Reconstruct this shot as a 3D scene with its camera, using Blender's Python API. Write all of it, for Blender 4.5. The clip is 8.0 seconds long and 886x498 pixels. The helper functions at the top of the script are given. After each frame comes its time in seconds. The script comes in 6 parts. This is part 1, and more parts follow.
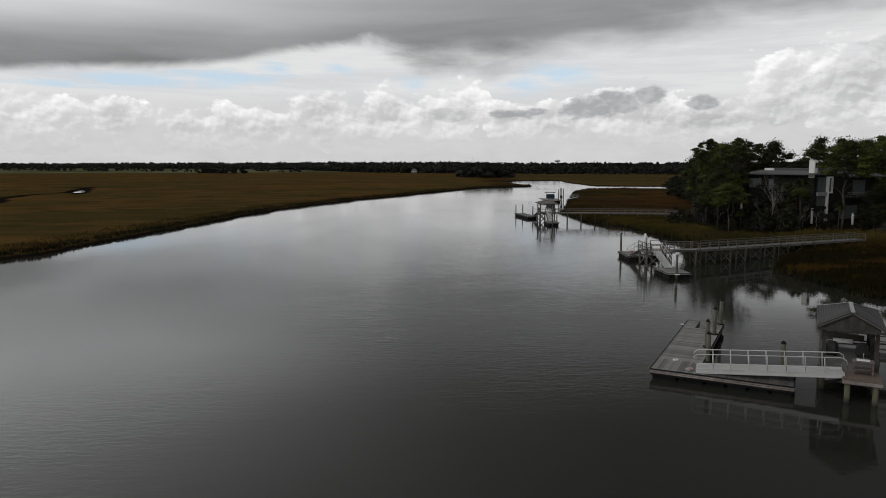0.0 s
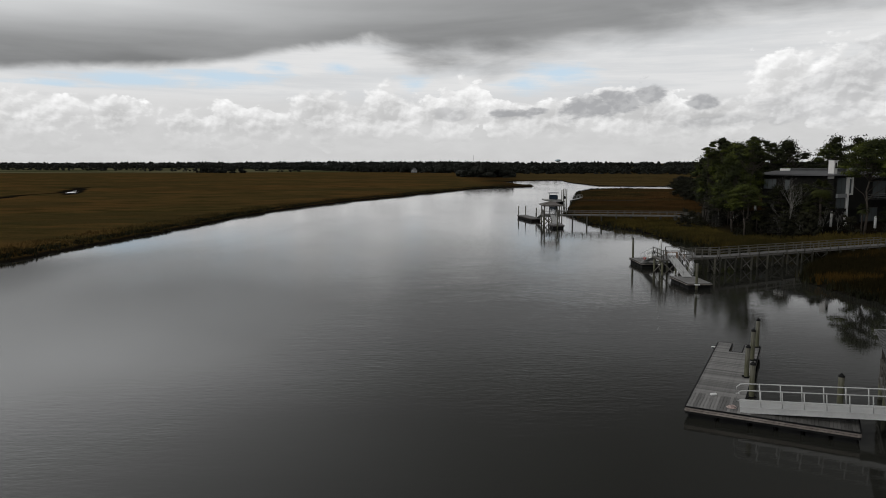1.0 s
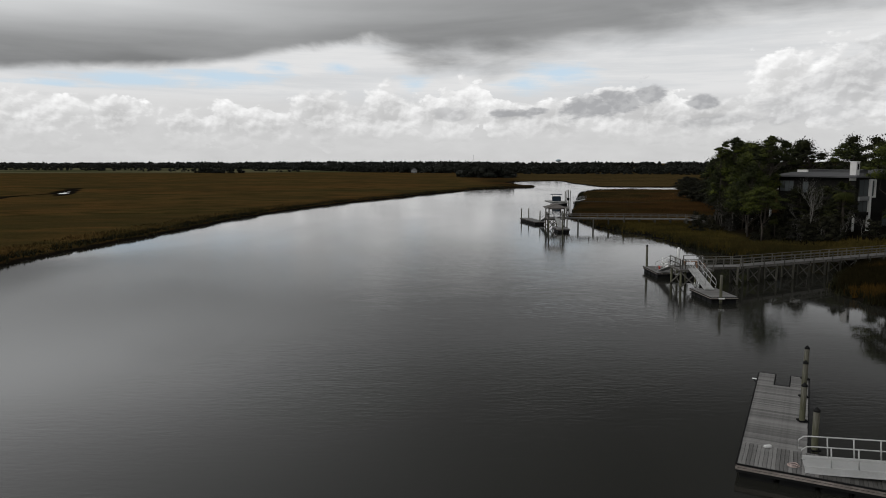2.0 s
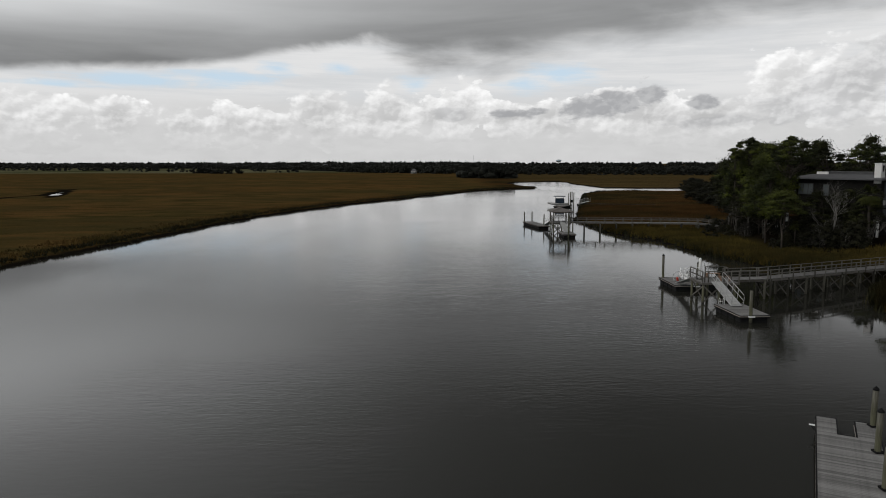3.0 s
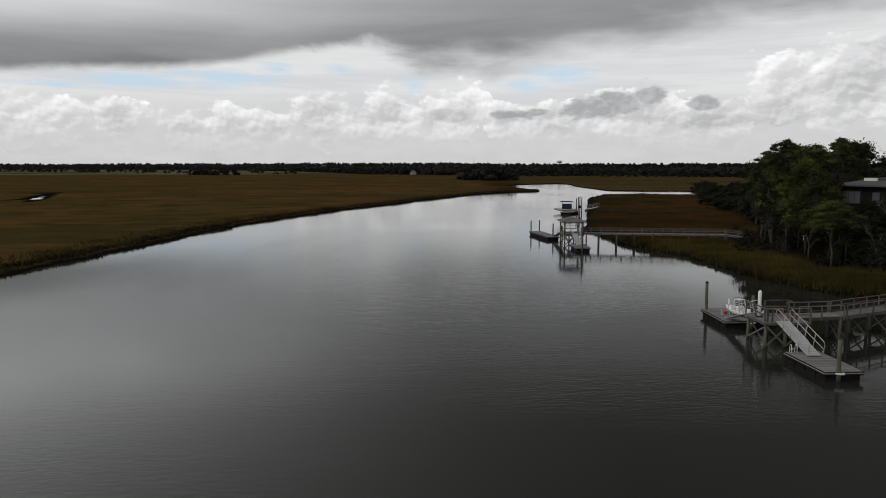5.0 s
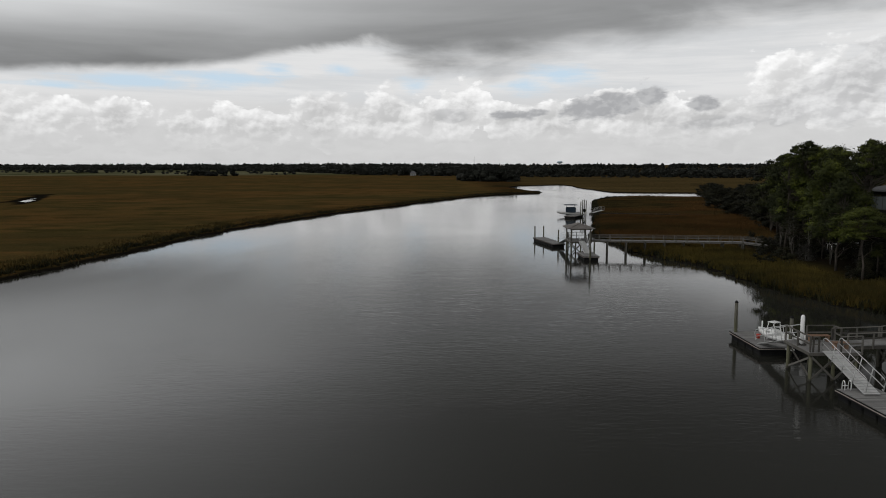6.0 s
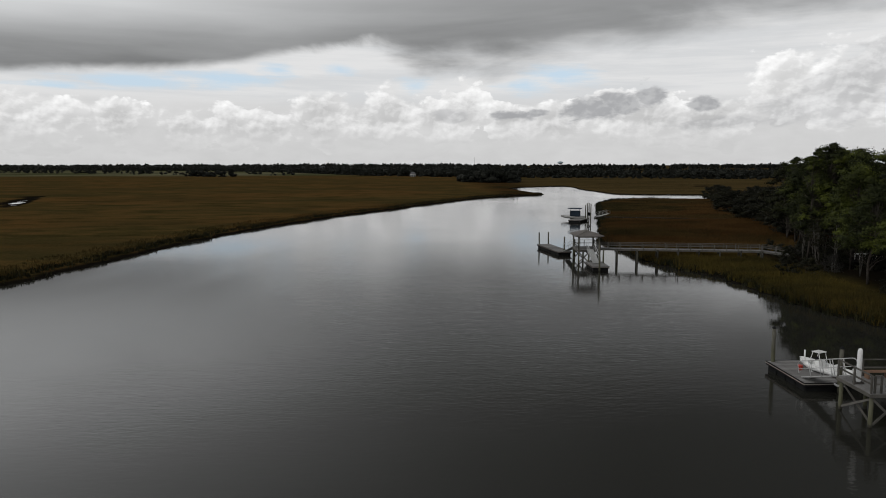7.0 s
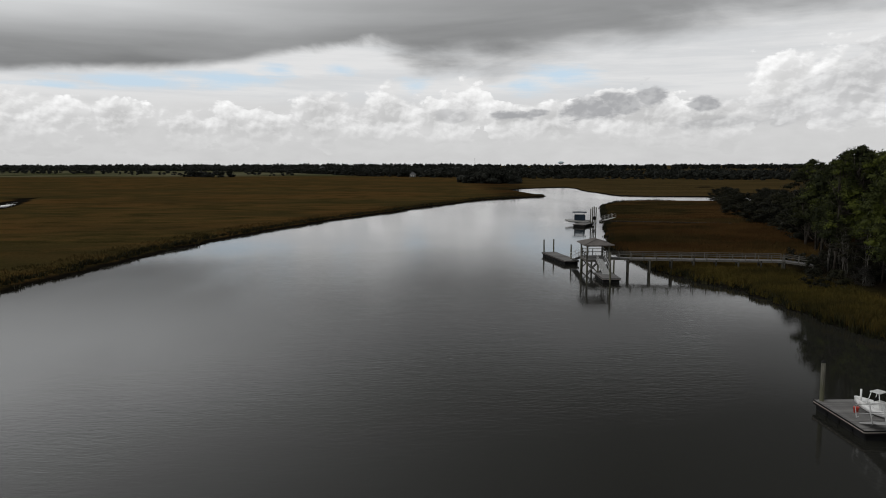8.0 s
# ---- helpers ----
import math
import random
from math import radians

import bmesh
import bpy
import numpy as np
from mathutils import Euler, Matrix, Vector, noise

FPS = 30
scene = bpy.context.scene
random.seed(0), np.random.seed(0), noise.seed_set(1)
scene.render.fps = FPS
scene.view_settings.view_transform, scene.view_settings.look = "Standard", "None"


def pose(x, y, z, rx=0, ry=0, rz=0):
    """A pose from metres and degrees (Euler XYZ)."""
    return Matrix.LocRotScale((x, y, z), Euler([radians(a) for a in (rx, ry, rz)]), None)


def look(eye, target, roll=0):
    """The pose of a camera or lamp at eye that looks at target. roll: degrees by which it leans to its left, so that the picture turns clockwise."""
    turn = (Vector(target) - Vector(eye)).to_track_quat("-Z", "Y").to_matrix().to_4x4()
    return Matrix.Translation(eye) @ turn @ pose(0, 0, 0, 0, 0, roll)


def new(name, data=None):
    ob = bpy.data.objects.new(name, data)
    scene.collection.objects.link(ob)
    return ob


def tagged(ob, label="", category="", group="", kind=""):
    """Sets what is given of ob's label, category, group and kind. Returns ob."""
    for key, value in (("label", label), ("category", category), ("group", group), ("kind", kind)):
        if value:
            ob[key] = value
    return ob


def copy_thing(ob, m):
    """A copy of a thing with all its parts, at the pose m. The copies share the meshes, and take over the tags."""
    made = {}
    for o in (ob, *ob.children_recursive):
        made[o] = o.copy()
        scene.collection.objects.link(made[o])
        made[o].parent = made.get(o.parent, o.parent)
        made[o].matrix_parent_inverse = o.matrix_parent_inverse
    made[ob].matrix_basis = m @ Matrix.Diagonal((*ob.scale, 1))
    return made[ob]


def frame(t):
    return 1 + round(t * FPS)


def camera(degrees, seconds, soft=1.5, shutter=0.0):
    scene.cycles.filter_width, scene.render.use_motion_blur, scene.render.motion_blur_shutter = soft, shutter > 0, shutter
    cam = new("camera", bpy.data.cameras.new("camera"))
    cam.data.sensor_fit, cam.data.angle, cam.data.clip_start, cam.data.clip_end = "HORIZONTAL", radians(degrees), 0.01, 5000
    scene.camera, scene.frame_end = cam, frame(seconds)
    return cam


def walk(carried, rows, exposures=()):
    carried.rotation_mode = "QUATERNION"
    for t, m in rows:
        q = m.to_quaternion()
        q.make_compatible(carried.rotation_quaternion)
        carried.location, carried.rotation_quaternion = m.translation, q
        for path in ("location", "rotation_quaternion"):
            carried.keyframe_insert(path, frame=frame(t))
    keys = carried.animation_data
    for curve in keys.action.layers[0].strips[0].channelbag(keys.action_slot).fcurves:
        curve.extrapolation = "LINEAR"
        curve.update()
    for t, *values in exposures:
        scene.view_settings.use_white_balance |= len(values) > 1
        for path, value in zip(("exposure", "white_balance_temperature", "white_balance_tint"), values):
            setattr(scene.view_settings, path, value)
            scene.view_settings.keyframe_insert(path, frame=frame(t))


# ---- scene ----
import functools

cam = camera(65.02, 8.0, 0.95)
ROLL = -0.172
FLIGHT = [
    (0.0, pose(0.000, 0.000, 12.350, 82.927, 0.000, 0.000)),
    (0.5, pose(0.041, 2.990, 12.389, 82.904, 0.000, 0.013)),
    (1.0, pose(0.086, 6.025, 12.443, 82.890, 0.000, 0.023)),
    (1.5, pose(0.133, 9.100, 12.512, 82.884, 0.000, 0.031)),
    (2.0, pose(0.184, 12.212, 12.595, 82.885, 0.000, 0.037)),
    (2.5, pose(0.238, 15.359, 12.693, 82.892, 0.000, 0.041)),
    (3.0, pose(0.296, 18.536, 12.806, 82.903, 0.000, 0.045)),
    (3.5, pose(0.357, 21.740, 12.934, 82.918, 0.000, 0.048)),
    (4.0, pose(0.421, 24.968, 13.077, 82.934, 0.000, 0.050)),
    (4.5, pose(0.488, 28.216, 13.234, 82.952, 0.000, 0.053)),
    (5.0, pose(0.558, 31.481, 13.406, 82.970, 0.000, 0.057)),
    (5.5, pose(0.632, 34.759, 13.593, 82.987, 0.000, 0.061)),
    (6.0, pose(0.709, 38.047, 13.795, 83.001, 0.000, 0.067)),
    (6.5, pose(0.790, 41.342, 14.012, 83.012, 0.000, 0.075)),
    (7.0, pose(0.873, 44.640, 14.243, 83.019, 0.000, 0.086)),
    (7.5, pose(0.960, 47.937, 14.489, 83.020, 0.000, 0.099)),
    (8.0, pose(1.050, 51.231, 14.750, 83.014, 0.000, 0.115)),
]
walk(cam, [(t, m @ pose(0, 0, 0, 0, 0, ROLL)) for t, m in FLIGHT])


# ---------------------------------------------------------------- node helpers
class Nodes:
    """Small wrapper to write node trees as arithmetic."""

    def __init__(self, tree):
        self.t = tree
        tree.nodes.clear()

    def n(self, kind):
        return self.t.nodes.new(kind)

    def put(self, socket, v):
        if isinstance(v, bpy.types.NodeSocket):
            self.t.links.new(v, socket)
        elif v is not None:
            socket.default_value = v

    def m(self, op, a, b=None, c=None, clamp=False):
        nd = self.n("ShaderNodeMath")
        nd.operation, nd.use_clamp = op, clamp
        for i, v in enumerate((a, b, c)):
            self.put(nd.inputs[i], v)
        return nd.outputs[0]

    def add(self, a, b):
        return self.m("ADD", a, b)

    def sub(self, a, b):
        return self.m("SUBTRACT", a, b)

    def mul(self, a, b):
        return self.m("MULTIPLY", a, b)

    def step(self, x, lo, hi, a=0.0, b=1.0):
        nd = self.n("ShaderNodeMapRange")
        nd.interpolation_type = "SMOOTHSTEP"
        for i, v in enumerate((x, lo, hi, a, b)):
            self.put(nd.inputs[i], v)
        return nd.outputs[0]

    def lin(self, x, lo, hi, a=0.0, b=1.0):
        nd = self.n("ShaderNodeMapRange")
        for i, v in enumerate((x, lo, hi, a, b)):
            self.put(nd.inputs[i], v)
        return nd.outputs[0]

    def vec(self, x, y, z=0.0):
        nd = self.n("ShaderNodeCombineXYZ")
        for i, v in enumerate((x, y, z)):
            self.put(nd.inputs[i], v)
        return nd.outputs[0]

    def noise(self, v, scale, detail=4.0, rough=0.5, dist=0.0):
        nd = self.n("ShaderNodeTexNoise")
        self.put(nd.inputs["Vector"], v)
        for k, q in (("Scale", scale), ("Detail", detail), ("Roughness", rough), ("Distortion", dist)):
            nd.inputs[k].default_value = q
        return nd.outputs[0]

    def mix(self, f, a, b, blend="MIX"):
        nd = self.n("ShaderNodeMix")
        nd.data_type, nd.blend_type = "RGBA", blend
        self.put(nd.inputs[0], f)
        self.put(nd.inputs[6], a if isinstance(a, bpy.types.NodeSocket) else (*a, 1.0))
        self.put(nd.inputs[7], b if isinstance(b, bpy.types.NodeSocket) else (*b, 1.0))
        return nd.outputs[2]

    def grey(self, v):
        nd = self.n("ShaderNodeCombineColor")
        for i in range(3):
            self.put(nd.inputs[i], v)
        return nd.outputs[0]

    def xyz(self, v):
        nd = self.n("ShaderNodeSeparateXYZ")
        self.put(nd.inputs[0], v)
        return nd.outputs


# ---------------------------------------------------------------- sky and sun
SUN_ELEV, SUN_AZ = 42.0, -115.0  # degrees; azimuth from +y, clockwise


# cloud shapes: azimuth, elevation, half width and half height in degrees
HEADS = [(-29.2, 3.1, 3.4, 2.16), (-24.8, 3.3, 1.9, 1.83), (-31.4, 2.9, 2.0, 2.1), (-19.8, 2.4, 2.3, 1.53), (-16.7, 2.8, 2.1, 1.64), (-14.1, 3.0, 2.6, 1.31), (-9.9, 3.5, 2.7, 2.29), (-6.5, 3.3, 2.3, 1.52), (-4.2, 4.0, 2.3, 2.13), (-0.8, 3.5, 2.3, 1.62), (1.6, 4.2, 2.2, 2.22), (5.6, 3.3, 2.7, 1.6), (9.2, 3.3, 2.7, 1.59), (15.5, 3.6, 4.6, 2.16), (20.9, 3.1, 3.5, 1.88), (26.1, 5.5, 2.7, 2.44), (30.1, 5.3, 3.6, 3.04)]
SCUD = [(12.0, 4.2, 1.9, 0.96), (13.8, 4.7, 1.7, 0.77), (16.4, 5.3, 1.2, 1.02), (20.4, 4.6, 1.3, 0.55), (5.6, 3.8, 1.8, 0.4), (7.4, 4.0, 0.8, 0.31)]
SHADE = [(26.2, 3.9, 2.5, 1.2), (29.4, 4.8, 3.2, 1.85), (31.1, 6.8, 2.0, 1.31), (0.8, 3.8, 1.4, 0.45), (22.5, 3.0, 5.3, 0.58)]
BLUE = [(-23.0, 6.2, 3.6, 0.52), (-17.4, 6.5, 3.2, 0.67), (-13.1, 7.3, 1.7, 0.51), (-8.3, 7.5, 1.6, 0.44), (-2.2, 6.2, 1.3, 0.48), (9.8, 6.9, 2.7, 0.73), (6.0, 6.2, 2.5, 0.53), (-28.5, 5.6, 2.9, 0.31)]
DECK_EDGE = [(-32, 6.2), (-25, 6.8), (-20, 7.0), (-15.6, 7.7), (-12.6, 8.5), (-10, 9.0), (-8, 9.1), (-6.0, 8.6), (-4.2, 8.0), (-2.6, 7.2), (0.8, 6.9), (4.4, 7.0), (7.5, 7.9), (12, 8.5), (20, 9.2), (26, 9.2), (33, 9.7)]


def build_world():
    w = bpy.data.worlds.new("cloudy_sky")
    scene.world = w
    w.use_nodes = True
    q = Nodes(w.node_tree)
    d = q.n("ShaderNodeTexCoord").outputs["Generated"]
    x, y, z = q.xyz(d)
    el = q.mul(q.m("ARCSINE", z), 57.2958)
    az = q.mul(q.m("ARCTAN2", x, y), 57.2958)
    clear = q.n("ShaderNodeTexSky")
    clear.sky_type, clear.sun_disc, clear.dust_density = "NISHITA", False, 1.2
    clear.sun_elevation, clear.sun_rotation = radians(SUN_ELEV), radians(SUN_AZ)
    blue = q.mix(1.0, clear.outputs[0], (0.10, 0.10, 0.10), "MULTIPLY")
    blue = q.mix(0.80, blue, (0.60, 0.755, 0.90))

    # far cumulus: heaped billows seen side-on, in degrees, lit from the upper left
    place = q.vec(az, el, 0.0)

    def oval(a0, e0, ra, re):
        nd = q.n("ShaderNodeVectorMath")
        nd.operation = "MULTIPLY_ADD"
        q.put(nd.inputs[0], place)
        nd.inputs[1].default_value = (1.0 / ra, 1.0 / re, 0.0)
        nd.inputs[2].default_value = (-a0 / ra, -e0 / re, 0.0)
        far_off = q.n("ShaderNodeVectorMath")
        far_off.operation = "LENGTH"
        q.put(far_off.inputs[0], nd.outputs[0])
        return q.sub(1.0, far_off.outputs["Value"])

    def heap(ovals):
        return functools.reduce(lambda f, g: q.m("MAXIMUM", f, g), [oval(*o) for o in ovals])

    def cauliflower(u, v, scale):
        nd = q.n("ShaderNodeTexVoronoi")
        nd.voronoi_dimensions, nd.feature, nd.normalize = "2D", "SMOOTH_F1", True
        q.put(nd.inputs["Vector"], q.vec(u, v, 0.0))
        for k, x in (("Scale", scale), ("Detail", 3.5), ("Roughness", 0.5), ("Lacunarity", 2.2), ("Smoothness", 0.35)):
            nd.inputs[k].default_value = x
        return q.sub(1.0, nd.outputs["Distance"])

    warp = q.sub(q.noise(q.vec(q.mul(az, 0.5), q.mul(el, 0.8), 3.7), 1.0, 4.0, 0.55), 0.5)
    u, v = q.add(q.mul(az, 0.30), q.mul(warp, 0.25)), q.add(q.mul(el, 0.42), q.mul(warp, 0.30))
    bil = cauliflower(u, v, 1.25)
    lit = cauliflower(q.sub(u, 0.06), q.add(v, 0.13), 1.25)
    mass = q.noise(q.vec(q.mul(az, 0.16), q.mul(el, 0.42), 9.2), 1.0, 4.0, 0.5, 0.4)
    wisp = q.noise(q.vec(q.mul(az, 0.35), q.mul(el, 0.9), 1.3), 1.0, 7.0, 0.58, 0.3)
    relief = q.m("MINIMUM", q.m("MAXIMUM", q.mul(q.sub(bil, lit), 1.0), -0.07), 0.16)
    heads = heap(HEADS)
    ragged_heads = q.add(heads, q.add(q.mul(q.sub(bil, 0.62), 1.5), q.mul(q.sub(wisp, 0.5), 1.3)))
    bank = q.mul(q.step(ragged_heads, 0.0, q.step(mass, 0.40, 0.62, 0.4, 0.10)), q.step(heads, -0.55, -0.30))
    crown = q.mul(q.step(heads, 0.75, 0.10), q.step(el, 1.8, 4.0))
    low = q.step(el, 1.0, 3.4, 0.10, 1.0)
    ctone = q.add(q.add(0.645, q.mul(crown, 0.16)), q.mul(low, q.add(relief, q.add(q.mul(q.sub(wisp, 0.5), 0.16), q.mul(q.sub(mass, 0.5), 0.36)))))
    ctone = q.add(ctone, q.mul(q.step(az, 14.0, 28.0), q.step(el, 2.5, 6.0, 0.0, 0.07)))
    ctone = q.sub(ctone, q.mul(q.step(el, 2.6, 1.2), q.mul(q.step(wisp, 0.42, 0.60), 0.05)))
    hazy = q.add(q.lin(el, 0.0, 4.0, 0.61, 0.66), q.mul(q.sub(wisp, 0.5), 0.14))

    # clear strip between the bank and the deck, veiled by thin streaks
    streak = q.noise(q.vec(q.mul(q.add(az, q.mul(el, 2.2)), 0.07), q.mul(el, 0.9), 2.2), 1.0, 6.0, 0.6, 0.2)
    veil = q.mix(q.step(streak, 0.36, 0.62), (0.76, 0.762, 0.765), (0.66, 0.672, 0.685))
    torn = q.add(q.mul(q.sub(streak, 0.5), 3.4), q.mul(q.sub(wisp, 0.5), 2.2))
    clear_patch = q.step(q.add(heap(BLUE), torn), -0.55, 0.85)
    behind = q.mix(q.mul(clear_patch, 0.9), veil, blue)
    behind = q.mix(q.step(el, 5.6, 4.2), behind, q.grey(hazy))
    far = q.mix(bank, behind, q.grey(ctone))
    # grey scud in front of the bright bank, towards the right
    scud = q.add(q.mul(q.sub(bil, 0.62), 1.6), q.mul(q.sub(wisp, 0.5), 3.0))
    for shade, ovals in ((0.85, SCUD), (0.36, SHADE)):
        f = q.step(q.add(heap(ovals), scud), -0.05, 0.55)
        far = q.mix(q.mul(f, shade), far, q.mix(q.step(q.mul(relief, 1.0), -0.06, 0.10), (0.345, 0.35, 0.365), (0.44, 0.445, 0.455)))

    # the low stratus deck overhead, laid out on a level sheet
    h = q.add(q.m("MAXIMUM", z, 0.0), 0.035)
    sheet = q.vec(q.mul(q.m("DIVIDE", x, h), 0.30), q.mul(q.m("DIVIDE", y, h), 0.42), 0.0)
    dn = q.noise(sheet, 0.9, 6.0, 0.55, 0.3)
    dbig = q.noise(sheet, 0.28, 3.0, 0.5)
    ragged = q.noise(q.vec(q.mul(az, 0.12), q.mul(el, 0.34), 5.6), 1.0, 8.0, 0.55, 0.3)
    ramp = q.n("ShaderNodeValToRGB")
    ramp.color_ramp.interpolation = "B_SPLINE"
    stops = ramp.color_ramp.elements
    stops[0].position, stops[1].position = 0.0, 1.0
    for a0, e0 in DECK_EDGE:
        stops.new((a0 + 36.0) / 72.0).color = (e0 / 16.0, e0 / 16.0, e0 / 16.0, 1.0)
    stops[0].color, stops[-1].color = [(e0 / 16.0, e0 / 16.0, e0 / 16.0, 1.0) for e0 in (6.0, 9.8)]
    q.put(ramp.inputs[0], q.lin(az, -36.0, 36.0))
    edge = q.add(q.mul(ramp.outputs[0], 16.0), q.mul(q.sub(ragged, 0.5), q.lin(az, -14.0, -6.0, 1.8, 5.0)))
    soft = q.add(edge, q.lin(az, -8.0, 2.0, 0.7, 3.0))
    deck = q.step(el, q.sub(edge, q.lin(az, -14.0, 4.0, 0.25, 0.7)), soft)
    up = q.step(el, 6.0, 16.0)
    left = q.step(az, 5.0, -40.0)
    dtone = q.add(q.add(0.225, q.mul(up, 0.15)), q.mul(q.sub(dn, 0.5), 0.36))
    dtone = q.add(dtone, q.mul(q.mul(left, q.step(el, 7.2, 12.0)), q.step(el, 34.0, 17.0, 0.30, 0.52)))
    # cloud above view: brighter towards the veiled sun, darkened opposite to dim water reflections
    dtone = q.add(dtone, q.mul(q.step(el, 11.0, 19.5), q.lin(q.m("SINE", q.mul(q.add(az, 5.0), 0.0174533)), -0.65, 0.65, -0.08, -0.53)))
    dtone = q.add(dtone, q.mul(q.sub(dbig, 0.5), 0.42))
    dtone = q.add(dtone, q.step(el, 11.5, 18.0, 0.0, 0.165))
    # unseen bright cloud bank added at upper left to brighten the water's reflection
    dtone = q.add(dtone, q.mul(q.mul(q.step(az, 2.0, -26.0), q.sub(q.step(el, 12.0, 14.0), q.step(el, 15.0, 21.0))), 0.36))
    dtone = q.add(dtone, q.mul(q.step(az, 4.0, 28.0), q.step(el, 14.0, 7.0, 0.0, 0.22)))
    band = q.noise(q.vec(q.mul(az, 0.035), q.sub(q.mul(el, 0.42), q.mul(az, 0.012)), 8.1), 1.0, 5.0, 0.55, 0.4)
    dtone = q.add(dtone, q.mul(q.sub(band, 0.5), q.step(el, 16.0, 11.0, 0.0, 0.22)))
    dtone = q.m("MAXIMUM", dtone, 0.085)
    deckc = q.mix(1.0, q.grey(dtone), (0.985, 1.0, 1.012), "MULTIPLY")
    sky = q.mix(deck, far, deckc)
    bg = q.n("ShaderNodeBackground")
    q.put(bg.inputs[0], sky)
    bg.inputs[1].default_value = 1.0
    out = q.n("ShaderNodeOutputWorld")
    q.put(out.inputs[0], bg.outputs[0])


build_world()
sun = new("sun", bpy.data.lights.new("sun", "SUN"))
sun.data.energy, sun.data.angle, sun.data.color = 0.5, radians(25), (1.0, 0.97, 0.92)
sa, se = radians(SUN_AZ), radians(SUN_ELEV)
sun.matrix_world = look((0, 0, 60), (-math.sin(sa) * math.cos(se) * 50, -math.cos(sa) * math.cos(se) * 50, 60 - math.sin(se) * 50))
scene.view_settings.exposure = 0.0


# ---------------------------------------------------------------- materials
def surface(name, rough=0.8, metal=0.0):
    m = bpy.data.materials.new(name)
    m.use_nodes = True
    q = Nodes(m.node_tree)
    b = q.n("ShaderNodeBsdfPrincipled")
    b.inputs["Roughness"].default_value, b.inputs["Metallic"].default_value = rough, metal
    out = q.n("ShaderNodeOutputMaterial")
    q.put(out.inputs[0], b.outputs[0])
    return m, q, b


def bump(q, b, h, strength, dist):
    nd = q.n("ShaderNodeBump")
    nd.inputs["Strength"].default_value, nd.inputs["Distance"].default_value = strength, dist
    q.put(nd.inputs["Height"], h)
    q.put(b.inputs["Normal"], nd.outputs[0])


def plain(name, lo, hi, scale=3.0, rough=0.8, metal=0.0, relief=0.3, depth=0.01, each=0.25):
    """Two-scale mottled surface between two colours, a little different on each object."""
    m, q, b = surface(name, rough, metal)
    p = q.n("ShaderNodeTexCoord").outputs["Object"]
    rnd = q.n("ShaderNodeObjectInfo").outputs["Random"]
    big, small = q.noise(p, scale, 3.0), q.noise(p, scale * 9.0, 4.0, 0.6)
    f = q.m("ADD", q.add(q.mul(big, 0.6), q.mul(small, 0.4)), q.mul(q.sub(rnd, 0.5), each), clamp=True)
    q.put(b.inputs["Base Color"], q.mix(q.step(f, 0.25, 0.75), lo, hi))
    q.put(b.inputs["Roughness"], q.lin(small, 0.2, 0.8, rough - 0.08, min(1.0, rough + 0.08)))
    bump(q, b, small, relief, depth)
    if rough >= 0.8:
        b.inputs["Specular IOR Level"].default_value = 0.12
    return m


def water_material():
    m, q, b = surface("creek_water", 0.06)
    p = q.n("ShaderNodeNewGeometry").outputs["Position"]
    x, y, z = q.xyz(p)
    b.inputs["IOR"].default_value = 1.333
    silt = q.noise(p, 0.02, 3.0)
    q.put(b.inputs["Base Color"], q.mix(silt, (0.0165, 0.0166, 0.0138), (0.0230, 0.0227, 0.0190)))
    wind = q.noise(q.vec(q.mul(x, 0.9), q.mul(y, 0.6), 0.0), 0.022, 4.0, 0.55, 0.6)
    calm = q.step(wind, 0.40, 0.62, 0.22, 0.95)
    rip = q.noise(q.vec(q.mul(x, 0.40), q.mul(y, 1.2), 0.0), 2.8, 3.0, 0.55, 0.4)
    swell = q.noise(q.vec(q.mul(x, 0.30), y, 4.0), 0.75, 3.0, 0.5, 0.3)
    lee = q.sub(x, q.sub(q.mul(q.m("MAXIMUM", q.sub(y, 150.0), 0.0), 0.37), 52.0))
    calm = q.mul(q.mul(calm, q.step(lee, 1.0, 22.0, 0.22, 1.0)), q.step(y, 75.0, 200.0, 1.0, 0.36))
    chop = q.noise(q.vec(q.mul(x, 0.55), q.mul(y, 1.1), 7.0), 5.5, 2.0, 0.5, 0.3)
    cove = q.mul(q.step(x, 20.0, 32.0), q.step(y, 118.0, 104.0))
    calm = q.mul(calm, q.sub(1.0, q.mul(cove, 0.84)))
    h = q.mul(q.add(q.add(q.mul(rip, 0.40), q.mul(chop, 0.15)), q.mul(swell, 0.30)), calm)
    ruffled = q.mul(q.mul(q.step(x, 14.0, -24.0), q.step(y, 190.0, 70.0)), q.step(lee, 2.0, 16.0))
    q.put(b.inputs["Roughness"], q.add(q.mul(q.lin(wind, 0.35, 0.65, 0.05, 0.09), q.sub(1.0, q.mul(cove, 0.75))), q.mul(ruffled, q.lin(wind, 0.35, 0.65, 0.06, 0.13))))
    bump(q, b, h, 0.38, 0.11)
    return m


